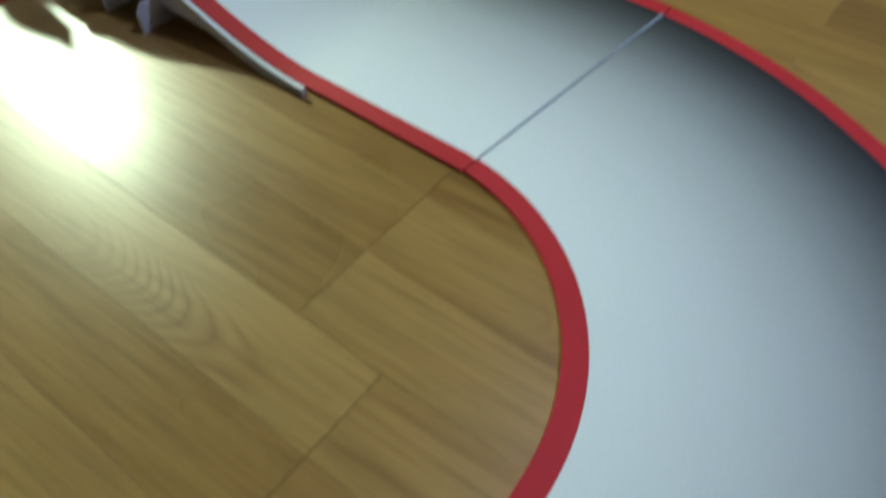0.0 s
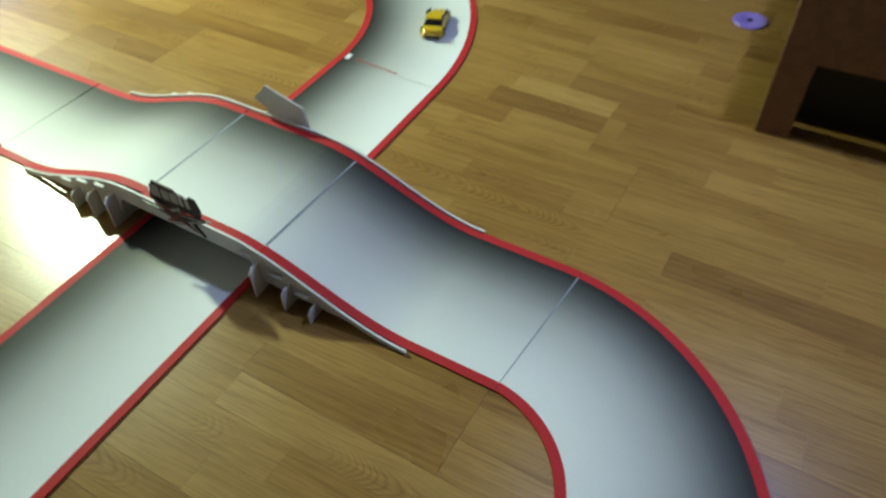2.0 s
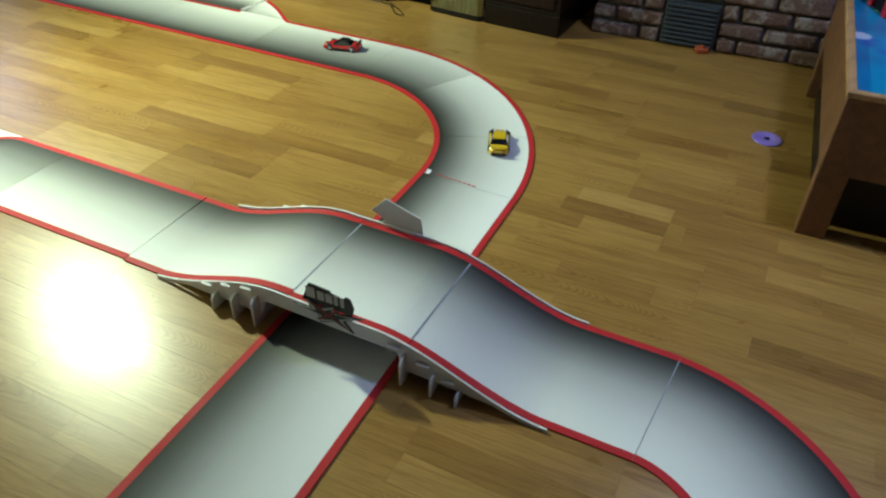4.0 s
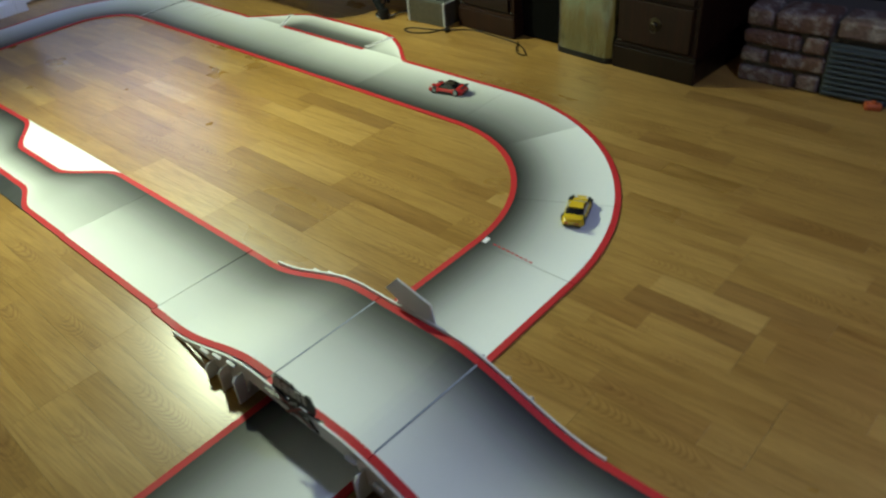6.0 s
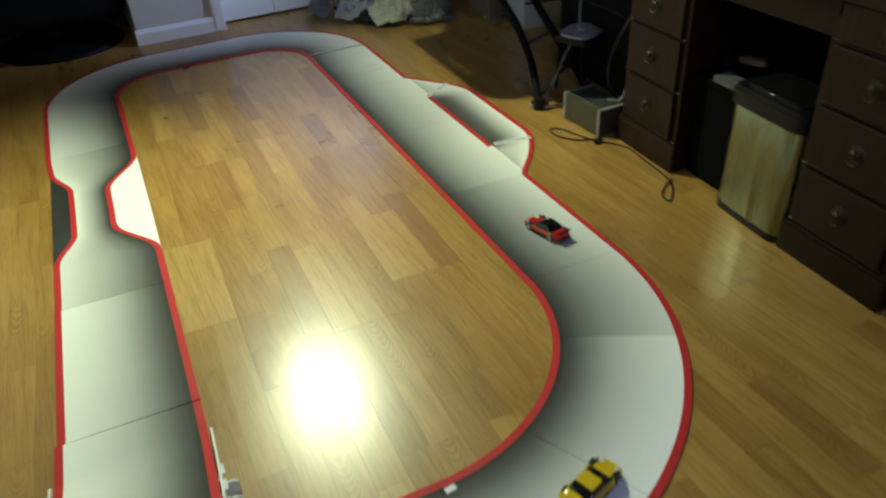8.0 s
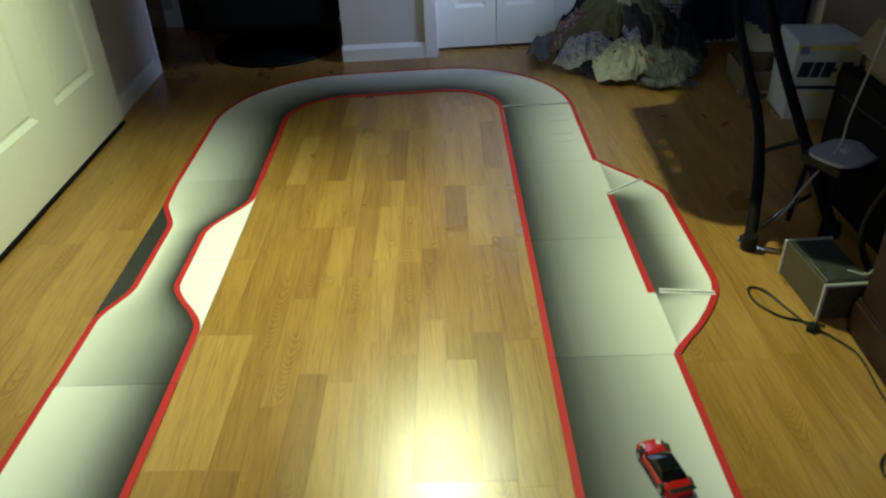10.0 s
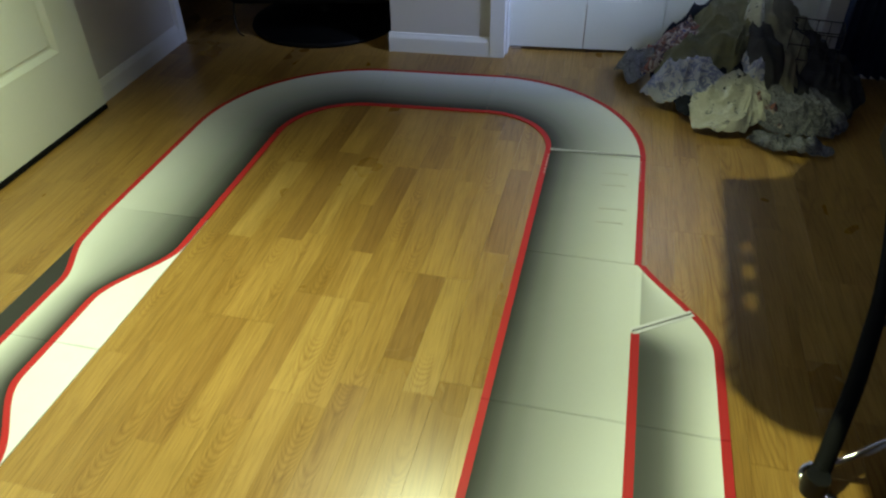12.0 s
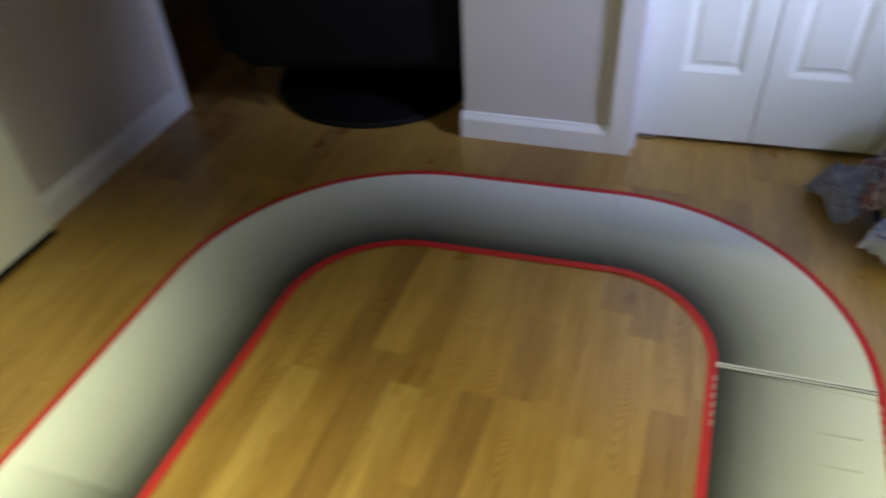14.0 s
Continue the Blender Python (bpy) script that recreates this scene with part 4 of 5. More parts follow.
def shading_stand():
    ob = thing("shading_stand", (0, 0, 0), 0, "dark crossed legs with a steel foot bar under an added shadow-casting board", "table")
    bm = bmesh.new()
    # unseen board; its outline is worked back from the shadow on the floor
    pts = [(1.8648, 3.1981), (1.9186, 3.2132), (1.9548, 3.2686), (2.0136, 3.361), (2.1236, 3.4736), (2.72, 3.5072), (2.7452, 3.4736), (2.7452, 2.6084), (2.72, 2.5832), (1.9304, 2.5832)]
    pts += [(1.901, 2.6), (1.8951, 2.7512), (1.8758, 2.7789), (1.8506, 2.7806), (1.8338, 2.7865), (1.8195, 2.7999), (1.8044, 2.8226), (1.7977, 2.8499), (1.8334, 2.8499)]
    part("shadow_board", prism(bm, pts, 1.040, 1.058), GREY_METAL, ob)
    # unseen too, slotted for the bright gaps at the shadow's edge
    grip = bmesh.new()
    for n, bar in enumerate((((1.8024, 2.8507), (1.8176, 2.8507), (1.8485, 3.1947), (1.8334, 3.1947)),
                             ((1.8177, 2.8507), (1.8373, 2.8507), (1.8451, 2.9377), (1.8256, 2.9377)),
                             ((1.8277, 2.9612), (1.8472, 2.9612), (1.8499, 2.9906), (1.8303, 2.9906)),
                             ((1.8324, 3.0133), (1.8519, 3.0133), (1.854, 3.0368), (1.8345, 3.0368)),
                             ((1.8363, 3.057), (1.8559, 3.057), (1.8683, 3.1947), (1.8487, 3.1947)))):
        prism(grip, bar, 1.041 if n else 1.040, 1.057 if n else 1.058)
    part("grip", grip, GREY_METAL, ob, "grip with finger slots")
    # unseen, added only to throw a thin line of shadow
    part("shadow_rod", tube(bmesh.new(), ((1.945, 3.225, 1.049), (1.873, 3.309, 1.049)), 0.004, 8), GREY_METAL, ob)
    front = smoothed([(2.390, 2.318, 0.02), (2.440, 2.425, 0.075), (2.50, 2.563, 0.13), (2.60, 2.84, 0.195), (2.70, 3.28, 0.32), (2.745, 3.55, 0.50), (2.70, 3.45, 0.76), (2.50, 3.12, 1.041)], 6)
    rear = [(2.660, 2.36, 0.02), (2.664, 2.90, 0.385), (2.66, 3.12, 0.62), (2.50, 3.00, 1.041)]
    for line in (front, smoothed(rear, 6)):
        foot = line[0]
        part("leg", tube(bmesh.new(), line, 0.0175, 12), BLACK_MATT, ob, "", 60)
        part("foot_cap", turned(bmesh.new(), [(0.024, 0.0), (0.026, 0.02), (0.022, 0.045)], 14, Matrix.Translation((foot[0], foot[1], 0.0))), BLACK, ob, "black rubber foot", 40)
    part("stretcher", tube(bmesh.new(), ((2.535, 2.65, 0.148), (2.664, 2.62, 0.20)), 0.008, 8), GREY_METAL, ob)
    line = smoothed([(2.52, 2.262, 0.008), (2.44, 2.292, 0.008), (2.385, 2.318, 0.008), (2.372, 2.345, 0.010), (2.392, 2.365, 0.016), (2.43, 2.365, 0.03), (2.52, 2.395, 0.08), (2.60, 2.42, 0.11)], 5)
    part("foot_bar", tube(bmesh.new(), line, 0.0065, 10), CHROME, ob, "bent chromed foot bar", 60)
    return ob


shading_stand()

# ---- the swivel chair in the next room ----


def cushion(lo, hi, r=0.06):
    bm = bmesh.new()
    box(bm, lo, hi, r, 5)
    for v in bm.verts:
        v.co += noise.noise_vector(v.co * 5.0) * 0.012
    return bm


DEEP_BLACK = worn("worn_black_lacquer", (0.004, 0.004, 0.004), 0.55, vary=0.3, spec=0.12)
chair = thing("swivel_chair", (0.700, 4.555, 0), 8, "black padded swivel chair on a round base", "chair")
part("base", turned(bmesh.new(), [(0.335, 0.0), (0.340, 0.010), (0.335, 0.020), (0.30, 0.030), (0.16, 0.048), (0.06, 0.062), (0.05, 0.20)], 56), DEEP_BLACK, chair, "round black base", 40)
part("seat", cushion((-0.36, -0.30, 0.17), (0.34, 0.30, 0.42)), BLACK_MATT, chair, "", 60)
for x in (-1, 1):
    part("armrest", cushion((x * 0.36 - 0.07, -0.27, 0.20), (x * 0.36 + 0.07, 0.30, 0.60), 0.05), BLACK_MATT, chair, "", 60)
part("backrest", cushion((-0.34, 0.20, 0.30), (0.34, 0.42, 1.05), 0.08), BLACK_MATT, chair, "", 60)
part("lever", tube(bmesh.new(), smoothed([(-0.33, -0.05, 0.20), (-0.37, -0.16, 0.13), (-0.36, -0.20, 0.03), (-0.33, -0.22, 0.008)], 5), 0.004), BLACK, chair)
bin2 = thing("toy_box", (0.150, 4.94, 0), 12, "small red and black box on the floor", "box")
part("body", new_box((-0.04, -0.05, 0), (0.04, 0.05, 0.03), 0.003, 1), worn("dull_red", (0.16, 0.02, 0.02), 0.6), bin2)
part("lid", new_box((-0.043, -0.053, 0.03), (0.043, 0.053, 0.055), 0.004, 1), BLACK, bin2)

# ---- the heap of clothes ----


def cloth(name, stops, scale, rough=0.95):
    m, t, b = material(name, rough, spec=0.15)
    v = place(t, source="Position")
    big, weave = noise_tex(t, v, scale, 3.0, 0.6, 0.8), noise_tex(t, v, 420.0, 2.0)
    r = ramp(t, stops, "CONSTANT" if len(stops) > 3 else "LINEAR")
    t.links.new(big.outputs[0], r.inputs[0])
    w = ramp(t, ((0.3, 0.75), (0.7, 1.0)))
    t.links.new(weave.outputs[0], w.inputs[0])
    base = mix(t, r, w, 1.0, "MULTIPLY")
    t.links.new(base.outputs[2], b.inputs["Base Color"])
    bump(t, b, weave, 0.4, 0.001)
    return m


KHAKI = cloth("khaki_cotton", ((0.3, (0.20, 0.19, 0.135)), (0.7, (0.27, 0.255, 0.185))), 6.0)
OLIVE = cloth("olive_cotton", ((0.3, (0.125, 0.122, 0.075)), (0.7, (0.18, 0.172, 0.11))), 6.0)
FLORAL = cloth("blue_white_print", ((0.0, (0.42, 0.43, 0.50)), (0.50, (0.20, 0.22, 0.36)), (0.57, (0.46, 0.46, 0.52)), (0.66, (0.26, 0.26, 0.38))), 26.0)
CREAM = cloth("cream_print", ((0.0, (0.46, 0.455, 0.39)), (0.52, (0.52, 0.515, 0.45)), (0.62, (0.16, 0.17, 0.21)), (0.66, (0.48, 0.475, 0.42))), 34.0)
CHECK = cloth("grey_check", ((0.0, (0.10, 0.105, 0.12)), (0.45, (0.22, 0.22, 0.24)), (0.55, (0.05, 0.05, 0.06)), (0.65, (0.20, 0.20, 0.23))), 130.0)
ROSE = cloth("rose_print", ((0.0, (0.20, 0.085, 0.07)), (0.43, (0.08, 0.06, 0.07)), (0.50, (0.36, 0.30, 0.28)), (0.57, (0.17, 0.10, 0.09)), (0.63, (0.06, 0.07, 0.15))), 24.0)
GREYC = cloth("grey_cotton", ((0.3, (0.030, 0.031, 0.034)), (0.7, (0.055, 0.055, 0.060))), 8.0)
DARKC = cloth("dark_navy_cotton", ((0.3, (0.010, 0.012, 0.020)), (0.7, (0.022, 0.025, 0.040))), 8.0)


def heap_height(x, y):
    d = Vector(((x - 2.46) / 0.44, (y - 4.14) / 0.46))
    return 0.31 * max(0.0, 1 - d.length) ** 1.05 if d.length < 1 else 0.0


def garment(name, label, mat, at, size, turn, lift, seed):
    n = 56
    bm = bmesh.new()
    rng = random.Random(seed)
    phase = rng.uniform(0, 50)
    grid = []
    turn_m = Matrix.Rotation(radians(turn), 2)
    for i in range(n + 1):
        row = []
        for j in range(n + 1):
            u, v = 2 * i / n - 1, 2 * j / n - 1
            a, b = u * math.sqrt(1 - v * v / 2), v * math.sqrt(1 - u * u / 2)
            edge = 1 + 0.24 * noise.noise(Vector((a * 1.5 + phase, b * 1.5, 0))) + 0.06 * noise.noise(Vector((a * 4 + phase, b * 4, 7)))
            # round the corners of the sheet and let the edges wander
            p = turn_m @ Vector((a * size[0] * edge * 1.12, b * size[1] * edge * 1.12))
            x, y = at[0] + p.x, at[1] + p.y
            q = Vector((x * 7, y * 7, 3.0))
            own = Vector((x * 15 + phase, y * 15, phase))
            # soft lumps shared by the whole heap, then creases that run along and across the cloth
            crease = 1 - abs(noise.noise(Vector((u * size[0] * 15 + phase, v * size[1] * 5, phase))))
            cross = 1 - abs(noise.noise(Vector((u * size[0] * 7 - phase, v * size[1] * 15, 2 * phase)) + own * 0.12))
            bend = Vector((noise.noise(own * 0.5), noise.noise(own * 0.5 + Vector((5, 5, 0))), 0)) * 0.9
            dent = 1 - abs(noise.noise(own * 0.9 + bend))
            pinch = 1 - abs(noise.noise(own * 2.1 + bend * 1.5))
            fold = abs(noise.noise(q)) * 0.050 + (crease ** 4 - 0.45) * 0.016 + (cross ** 4 - 0.45) * 0.012 + (dent ** 5 - 0.4) * 0.030 + (pinch ** 6 - 0.35) * 0.012
            fall = 1 - 0.8 * max(abs(u), abs(v)) ** 3
            z = 0.012 + heap_height(x, y) + fold * (0.45 + 0.55 * fall) + lift * fall
            dx, dy = noise.noise(q * 1.3 + Vector((9, 0, 0))) * 0.03, noise.noise(q * 1.3 + Vector((0, 9, 0))) * 0.03
            row.append(bm.verts.new((x + dx, y + dy, max(0.004, z))))
        grid.append(row)
    under = [[bm.verts.new(v.co - Vector((0, 0, 0.0035))) for v in row] for row in grid]
    for i in range(n):
        for k in range(n):
            bm.faces.new((grid[i][k], grid[i][k + 1], grid[i + 1][k + 1], grid[i + 1][k]))
            bm.faces.new((under[i][k], under[i + 1][k], under[i + 1][k + 1], under[i][k + 1]))
        for k in (0, n):
            bm.faces.new((grid[i][k], grid[i + 1][k], under[i + 1][k], under[i][k]))
            bm.faces.new((grid[k][i], grid[k][i + 1], under[k][i + 1], under[k][i]))
    ob = part(name, bm, mat, None, "", 70)
    return tagged(ob, label, "clothing", "heap of clothes on the floor")


garment("jeans", "dark navy garment crumpled under the heap", DARKC, (2.47, 3.99), (0.27, 0.24), 6, 0.000, 1)
garment("shirt", "grey checked shirt crumpled at the heap's edge", CHECK, (2.085, 4.14), (0.060, 0.10), 12, 0.030, 2)
garment("shirt", "rose and navy printed shirt crumpled in the heap", ROSE, (2.21, 4.14), (0.10, 0.08), 20, 0.036, 3)
garment("trousers", "olive cotton trousers crumpled over the heap", OLIVE, (2.31, 3.99), (0.16, 0.085), 8, 0.046, 4)
garment("trousers", "olive cotton leg fallen across the heap", OLIVE, (2.35, 4.13), (0.065, 0.13), 14, 0.060, 14)
garment("trousers", "khaki cotton trousers trailing over the heap", KHAKI, (2.53, 4.06), (0.085, 0.20), 14, 0.075, 5)
garment("shirt", "blue and white printed shirt crumpled on the floor", FLORAL, (2.23, 3.90), (0.105, 0.055), -12, 0.045, 6)
garment("shirt", "cream printed shirt bunched on the floor", CREAM, (2.40, 3.785), (0.115, 0.085), 12, 0.040, 7)
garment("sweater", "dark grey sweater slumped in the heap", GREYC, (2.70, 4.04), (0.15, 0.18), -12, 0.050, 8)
garment("shirt", "grey checked shirt trailing across the floor", CHECK, (2.57, 3.645), (0.11, 0.045), -14, 0.010, 9)
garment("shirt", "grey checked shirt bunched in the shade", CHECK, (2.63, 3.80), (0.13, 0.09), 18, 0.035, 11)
garment("scarf", "blue and white printed scarf in the dark gap", FLORAL, (2.475, 3.90), (0.035, 0.07), 24, 0.045, 10)

garment("trousers", "khaki cotton leg slumped behind the heap", KHAKI, (2.60, 4.15), (0.10, 0.10), -30, 0.075, 15)
garment("shirt", "dark navy shirt crumpled at the heap's back", DARKC, (2.30, 4.24), (0.09, 0.045), 10, 0.060, 16)
garment("shirt", "rose printed blouse poking out of the heap", ROSE, (2.15, 4.06), (0.055, 0.045), -20, 0.040, 17)
garment("sock", "white cotton sock caught in the heap", CREAM, (2.46, 4.02), (0.020, 0.055), 30, 0.105, 18)
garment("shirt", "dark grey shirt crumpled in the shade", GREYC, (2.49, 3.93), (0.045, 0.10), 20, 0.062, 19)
garment("scarf", "rose printed scarf trailing out of the heap", ROSE, (2.52, 3.76), (0.060, 0.022), -35, 0.038, 20)

basket = thing("wire_basket", (2.645, 3.97, 0.20), -12, "black wire basket lying in the clothes", "basket")
for z in (0.0, 0.05, 0.10):
    ring = [(x, y, z) for x, y in ((-0.08, -0.06), (0.08, -0.06), (0.08, 0.06), (-0.08, 0.06), (-0.08, -0.06))]
    part("hoop", tube(bmesh.new(), ring, 0.0020, 6), BLACK, basket)
for x in (-0.08, -0.04, 0.0, 0.04, 0.08):
    for y in (-0.06, 0.06):
        part("wire", tube(bmesh.new(), ((x, y, 0.0), (x, y, 0.10)), 0.0014, 6), BLACK, basket)
NAVY = cloth("navy_linen", ((0.3, (0.030, 0.040, 0.085)), (0.7, (0.05, 0.065, 0.13))), 4.0)


def curtain(at, turn, width, low, label):
    ob = thing("curtain", at, turn, label, "curtain", "dark navy curtains")
    bm = bmesh.new()
    rows = []
    for k in range(61):
        y = width * (k / 60 - 0.5)
        x = 0.022 * math.sin(k * 0.95) + 0.010 * math.sin(k * 0.41)
        rows.append([bm.verts.new((x * (1 + 0.3 * n), y, z)) for n, z in enumerate((low, 0.7, 1.3, 1.95))][::-1])
    for a, b in zip(rows, rows[1:]):
        for k in range(3):
            bm.faces.new((a[k], a[k + 1], b[k + 1], b[k]))
    bmesh.ops.solidify(bm, geom=bm.faces[:], thickness=0.002)
    part("drape", bm, NAVY, ob, "", 60)
    part("rail", tube(bmesh.new(), ((0, -width / 2 - 0.01, 1.955), (0, width / 2 + 0.01, 1.955)), 0.007, 8), GREY_METAL, ob, "thin dark rail")
    return ob


curtain((3.09, 3.92, 0), 0, 0.66, 0.16, "dark navy curtain hanging in folds at a window")
curtain((2.945, 4.215, 0), 90, 0.30, 0.03, "dark navy curtain drawn aside beside the closet")

# ---- the clutter beside the desk ----
KRAFT = worn("kraft_cardboard", (0.15, 0.115, 0.075), 0.85, vary=0.12, scale=14)
WHITE_BOX = worn("white_carton", (0.46, 0.48, 0.50), 0.6, vary=0.06, scale=14)
DULL_TAPE = worn("brown_tape", (0.20, 0.13, 0.065), 0.4, vary=0.1)
NAVY_INK = worn("navy_ink", (0.012, 0.014, 0.035), 0.5)
YELLOW_INK = worn("yellow_ink", (0.55, 0.50, 0.14), 0.5)

PALE_METAL = worn("pale_aluminium_edging", (0.42, 0.43, 0.45), 0.45, 0.2, 0.2, 60.0)
case = thing("equipment_case", (2.420, 1.967, 0.0), 0, "small black equipment case with steel edging", "case")
# dark olive shell with strong speckles
part("shell", new_box((0.004, 0.004, 0.0), (0.126, 0.220, 0.106), 0.004, 2), worn("speckled_olive_vinyl", (0.060, 0.052, 0.034), 0.5, vary=0.6, scale=60), case)
for x in (0.0, 0.122):
    for y in (0.0, 0.214):
        part("corner_edge", new_box((x, y, 0.0), (x + 0.008, y + 0.010, 0.110), 0.002, 1), PALE_METAL, case, "steel edge strip")
for y in (0.0, 0.214):
    part("top_edge", new_box((0.0085, y, 0.102), (0.1215, y + 0.010, 0.110), 0.002, 1), PALE_METAL, case, "steel edge strip")
part("grille", new_box((0.012, 0.016, 0.106), (0.118, 0.208, 0.112), 0.002, 1), worn("speckled_grey", (0.045, 0.052, 0.048), 0.5, 0.3, 0.9, 60.0), case, "speckled grey top plate")
case2 = thing("suitcase", (2.72, 2.05, 0.0), -4, "black soft suitcase standing beside the desk", "suitcase")


def side_outline(w, h, r, n=7):
    """A side with rounded upper corners, (y, z)."""
    pts = [(0.0, 0.0), (w, 0.0)]
    for cy, a0 in ((w - r, 0), (r, 90)):
        pts += [(cy + r * math.cos(radians(a0 + 90 * k / n)), h - r + r * math.sin(radians(a0 + 90 * k / n))) for k in range(n + 1)]
    return pts


STAND_UP = Matrix(((0, 0, 1, 0), (1, 0, 0, 0), (0, 1, 0, 0), (0, 0, 0, 1)))


def upright(outline, x0, x1):
    """A solid from an outline in the y-z plane, between two x."""
    bm = prism(bmesh.new(), outline, x0, x1)
    bmesh.ops.transform(bm, matrix=STAND_UP, verts=bm.verts)
    return bm


part("shell", upright(side_outline(0.67, 0.415, 0.06), 0.012, 0.27), BLACK_MATT, case2, "", 40)
part("front_panel", upright([(0.02 + y * 0.94, 0.02 + z * 0.92) for y, z in side_outline(0.67, 0.415, 0.06)], 0.0, 0.013), BLACK_MATT, case2, "", 40)
edge = [(0.008, y, z) for y, z in side_outline(0.67, 0.415, 0.06)]
part("piping", tube(bmesh.new(), edge + edge[:1], 0.0045, 6), BLACK_MATT, case2, "dark rubber piping", 60)
part("zip", tube(bmesh.new(), [(-0.002, 0.06, 0.33), (-0.002, 0.30, 0.335), (-0.002, 0.60, 0.33)], 0.003, 6), GREY_METAL, case2, "", 60)
part("zip_pull", turned(bmesh.new(), [(0.009, 0.0), (0.010, 0.003), (0.006, 0.006)], 14, Matrix.Translation((-0.002, 0.23, 0.335)) @ Matrix.Rotation(radians(-90), 4, "Y")), GREY_METAL, case2, "small dark zip pull", 40)
part("badge", turned(bmesh.new(), [(0.014, 0.0), (0.014, 0.003), (0.009, 0.004)], 18, Matrix.Translation((-0.002, 0.12, 0.13)) @ Matrix.Rotation(radians(-90), 4, "Y")), GREY_METAL, case2, "small round grey badge", 40)
for y in (0.05, 0.58):
    part("rubber_foot", new_box((0.03, y, 0.0), (0.24, y + 0.04, 0.006), 0.002, 1), BLACK, case2)
carton = thing("cardboard_box", (2.745, 2.17, 0.416), -6, "open brown cardboard box on the suitcase", "box")
shell = bmesh.new()
for lo, hi in (((0.0, 0.0, 0.0), (0.25, 0.46, 0.004)), ((0.0, 0.0, 0.004), (0.004, 0.46, 0.16)), ((0.246, 0.0, 0.004), (0.25, 0.46, 0.16)), ((0.004, 0.0, 0.004), (0.246, 0.004, 0.16)), ((0.004, 0.456, 0.004), (0.246, 0.46, 0.16))):
    box(shell, lo, hi)
part("body", shell, KRAFT, carton)
part("flap", box(bmesh.new(), (-0.10, 0.006, 0.0), (0.0, 0.454, 0.004), m=Matrix.Translation((0.0, 0.0, 0.157)) @ Matrix.Rotation(radians(-62), 4, "Y")), KRAFT, carton, "folded-out cardboard flap")
part("tape", new_box((-0.0015, 0.20, 0.0), (0.001, 0.24, 0.15)), DULL_TAPE, carton, "strip of brown tape")
part("packet", new_box((0.03, 0.03, 0.005), (0.16, 0.20, 0.175), 0.004, 1), YELLOW_INK, carton, "yellow packet inside the box")
box1 = thing("carton", (2.905, 3.235, 0.0), -9, "white printed carton with dark bars and a yellow stripe", "box")
part("body", new_box((0.0, 0.0, 0.0), (0.240, 0.240, 0.315), 0.003, 1), WHITE_BOX, box1)
part("stripe", new_box((0.001, -0.0022, 0.282), (0.239, 0.001, 0.300)), YELLOW_INK, box1, "yellow printed stripe")
part("blue_patch", new_box((0.012, -0.0026, 0.268), (0.045, 0.001, 0.296)), worn("grey_blue_ink", (0.16, 0.18, 0.34), 0.5), box1, "grey-blue printed patch")
for n, (x0, x1) in enumerate(((0.016, 0.060), (0.066, 0.098), (0.104, 0.140), (0.146, 0.160), (0.166, 0.206))):
    slant = [(x0, 0.176), (x1, 0.176), (x1 + 0.012, 0.236), (x0 + 0.012, 0.236)]
    if n == 3:
        slant = [(x0, 0.198), (x1, 0.198), (x1 + 0.003, 0.212), (x0 + 0.003, 0.212)]
    bm = prism(bmesh.new(), slant, -0.0015, 0.0025)
    bmesh.ops.transform(bm, matrix=Matrix.Rotation(radians(90), 4, "X"), verts=bm.verts)
    part("lettering_bar", bm, NAVY_INK, box1, "slanting dark bar of lettering")
part("band", new_box((0.004, -0.0024, 0.128), (0.236, 0.001, 0.142)), NAVY_INK, box1, "thin dark bar")
part("lower_stripe", new_box((0.050, -0.0022, 0.100), (0.130, 0.001, 0.112)), YELLOW_INK, box1, "yellow printed stripe")
# added stool, only there to hold up the pale plate
stand = thing("low_stool", (2.672, 2.430, 0.0), 20, "low black stool added to hold up a pale plate", "stool")
part("seat", new_box((-0.09, -0.075, 0.205), (0.09, 0.075, 0.235), 0.01, 3), BLACK, stand)
for x in (-0.07, 0.07):
    for y in (-0.055, 0.055):
        part("leg", tube(bmesh.new(), ((x * 1.15, y * 1.15, 0.0), (x, y, 0.21)), 0.008, 8), BLACK_MATT, stand)
tray = thing("tray", (2.672, 2.425, 0.236), 25, "pale lilac flat plate resting on the added stool", "tray")
part("plate", prism(bmesh.new(), bin_outline(0.185, 0.150, 0.055), 0.0, 0.010), worn("pale_lilac_plastic", (0.30, 0.30, 0.40), 0.4, vary=0.06), tray, "", 40)
part("knob", new_box((-0.012, -0.012, 0.010), (0.012, 0.012, 0.018), 0.003, 2), WHITE_BOX, tray)
GREY_CORD = worn("grey_cord", (0.30, 0.30, 0.33), 0.5)

# kneehole shade put into the colour, so that the added box disappears
KNEEHOLE_BLACK = worn("kneehole_shade_black", (0.003, 0.003, 0.003), 0.9, vary=0.3, spec=0.05)
crate = thing("storage_box", (2.5125, 1.6366, 0.0), -95.4, "added storage box, as black as the shade in the desk's kneehole", "box")
part("body", new_box((0.003, 0.003, 0.0), (0.227, 0.267, 0.320), 0.006, 2), KNEEHOLE_BLACK, crate)
part("lid", new_box((0.0, 0.0, 0.3205), (0.230, 0.270, 0.345), 0.005, 2), KNEEHOLE_BLACK, crate)
GREY_COVER = worn("grey_cover", (0.085, 0.09, 0.10), 0.6)
book = thing("book", (2.4986, 1.5324, 0.3455), -95.4, "grey book lying on the storage box", "book")
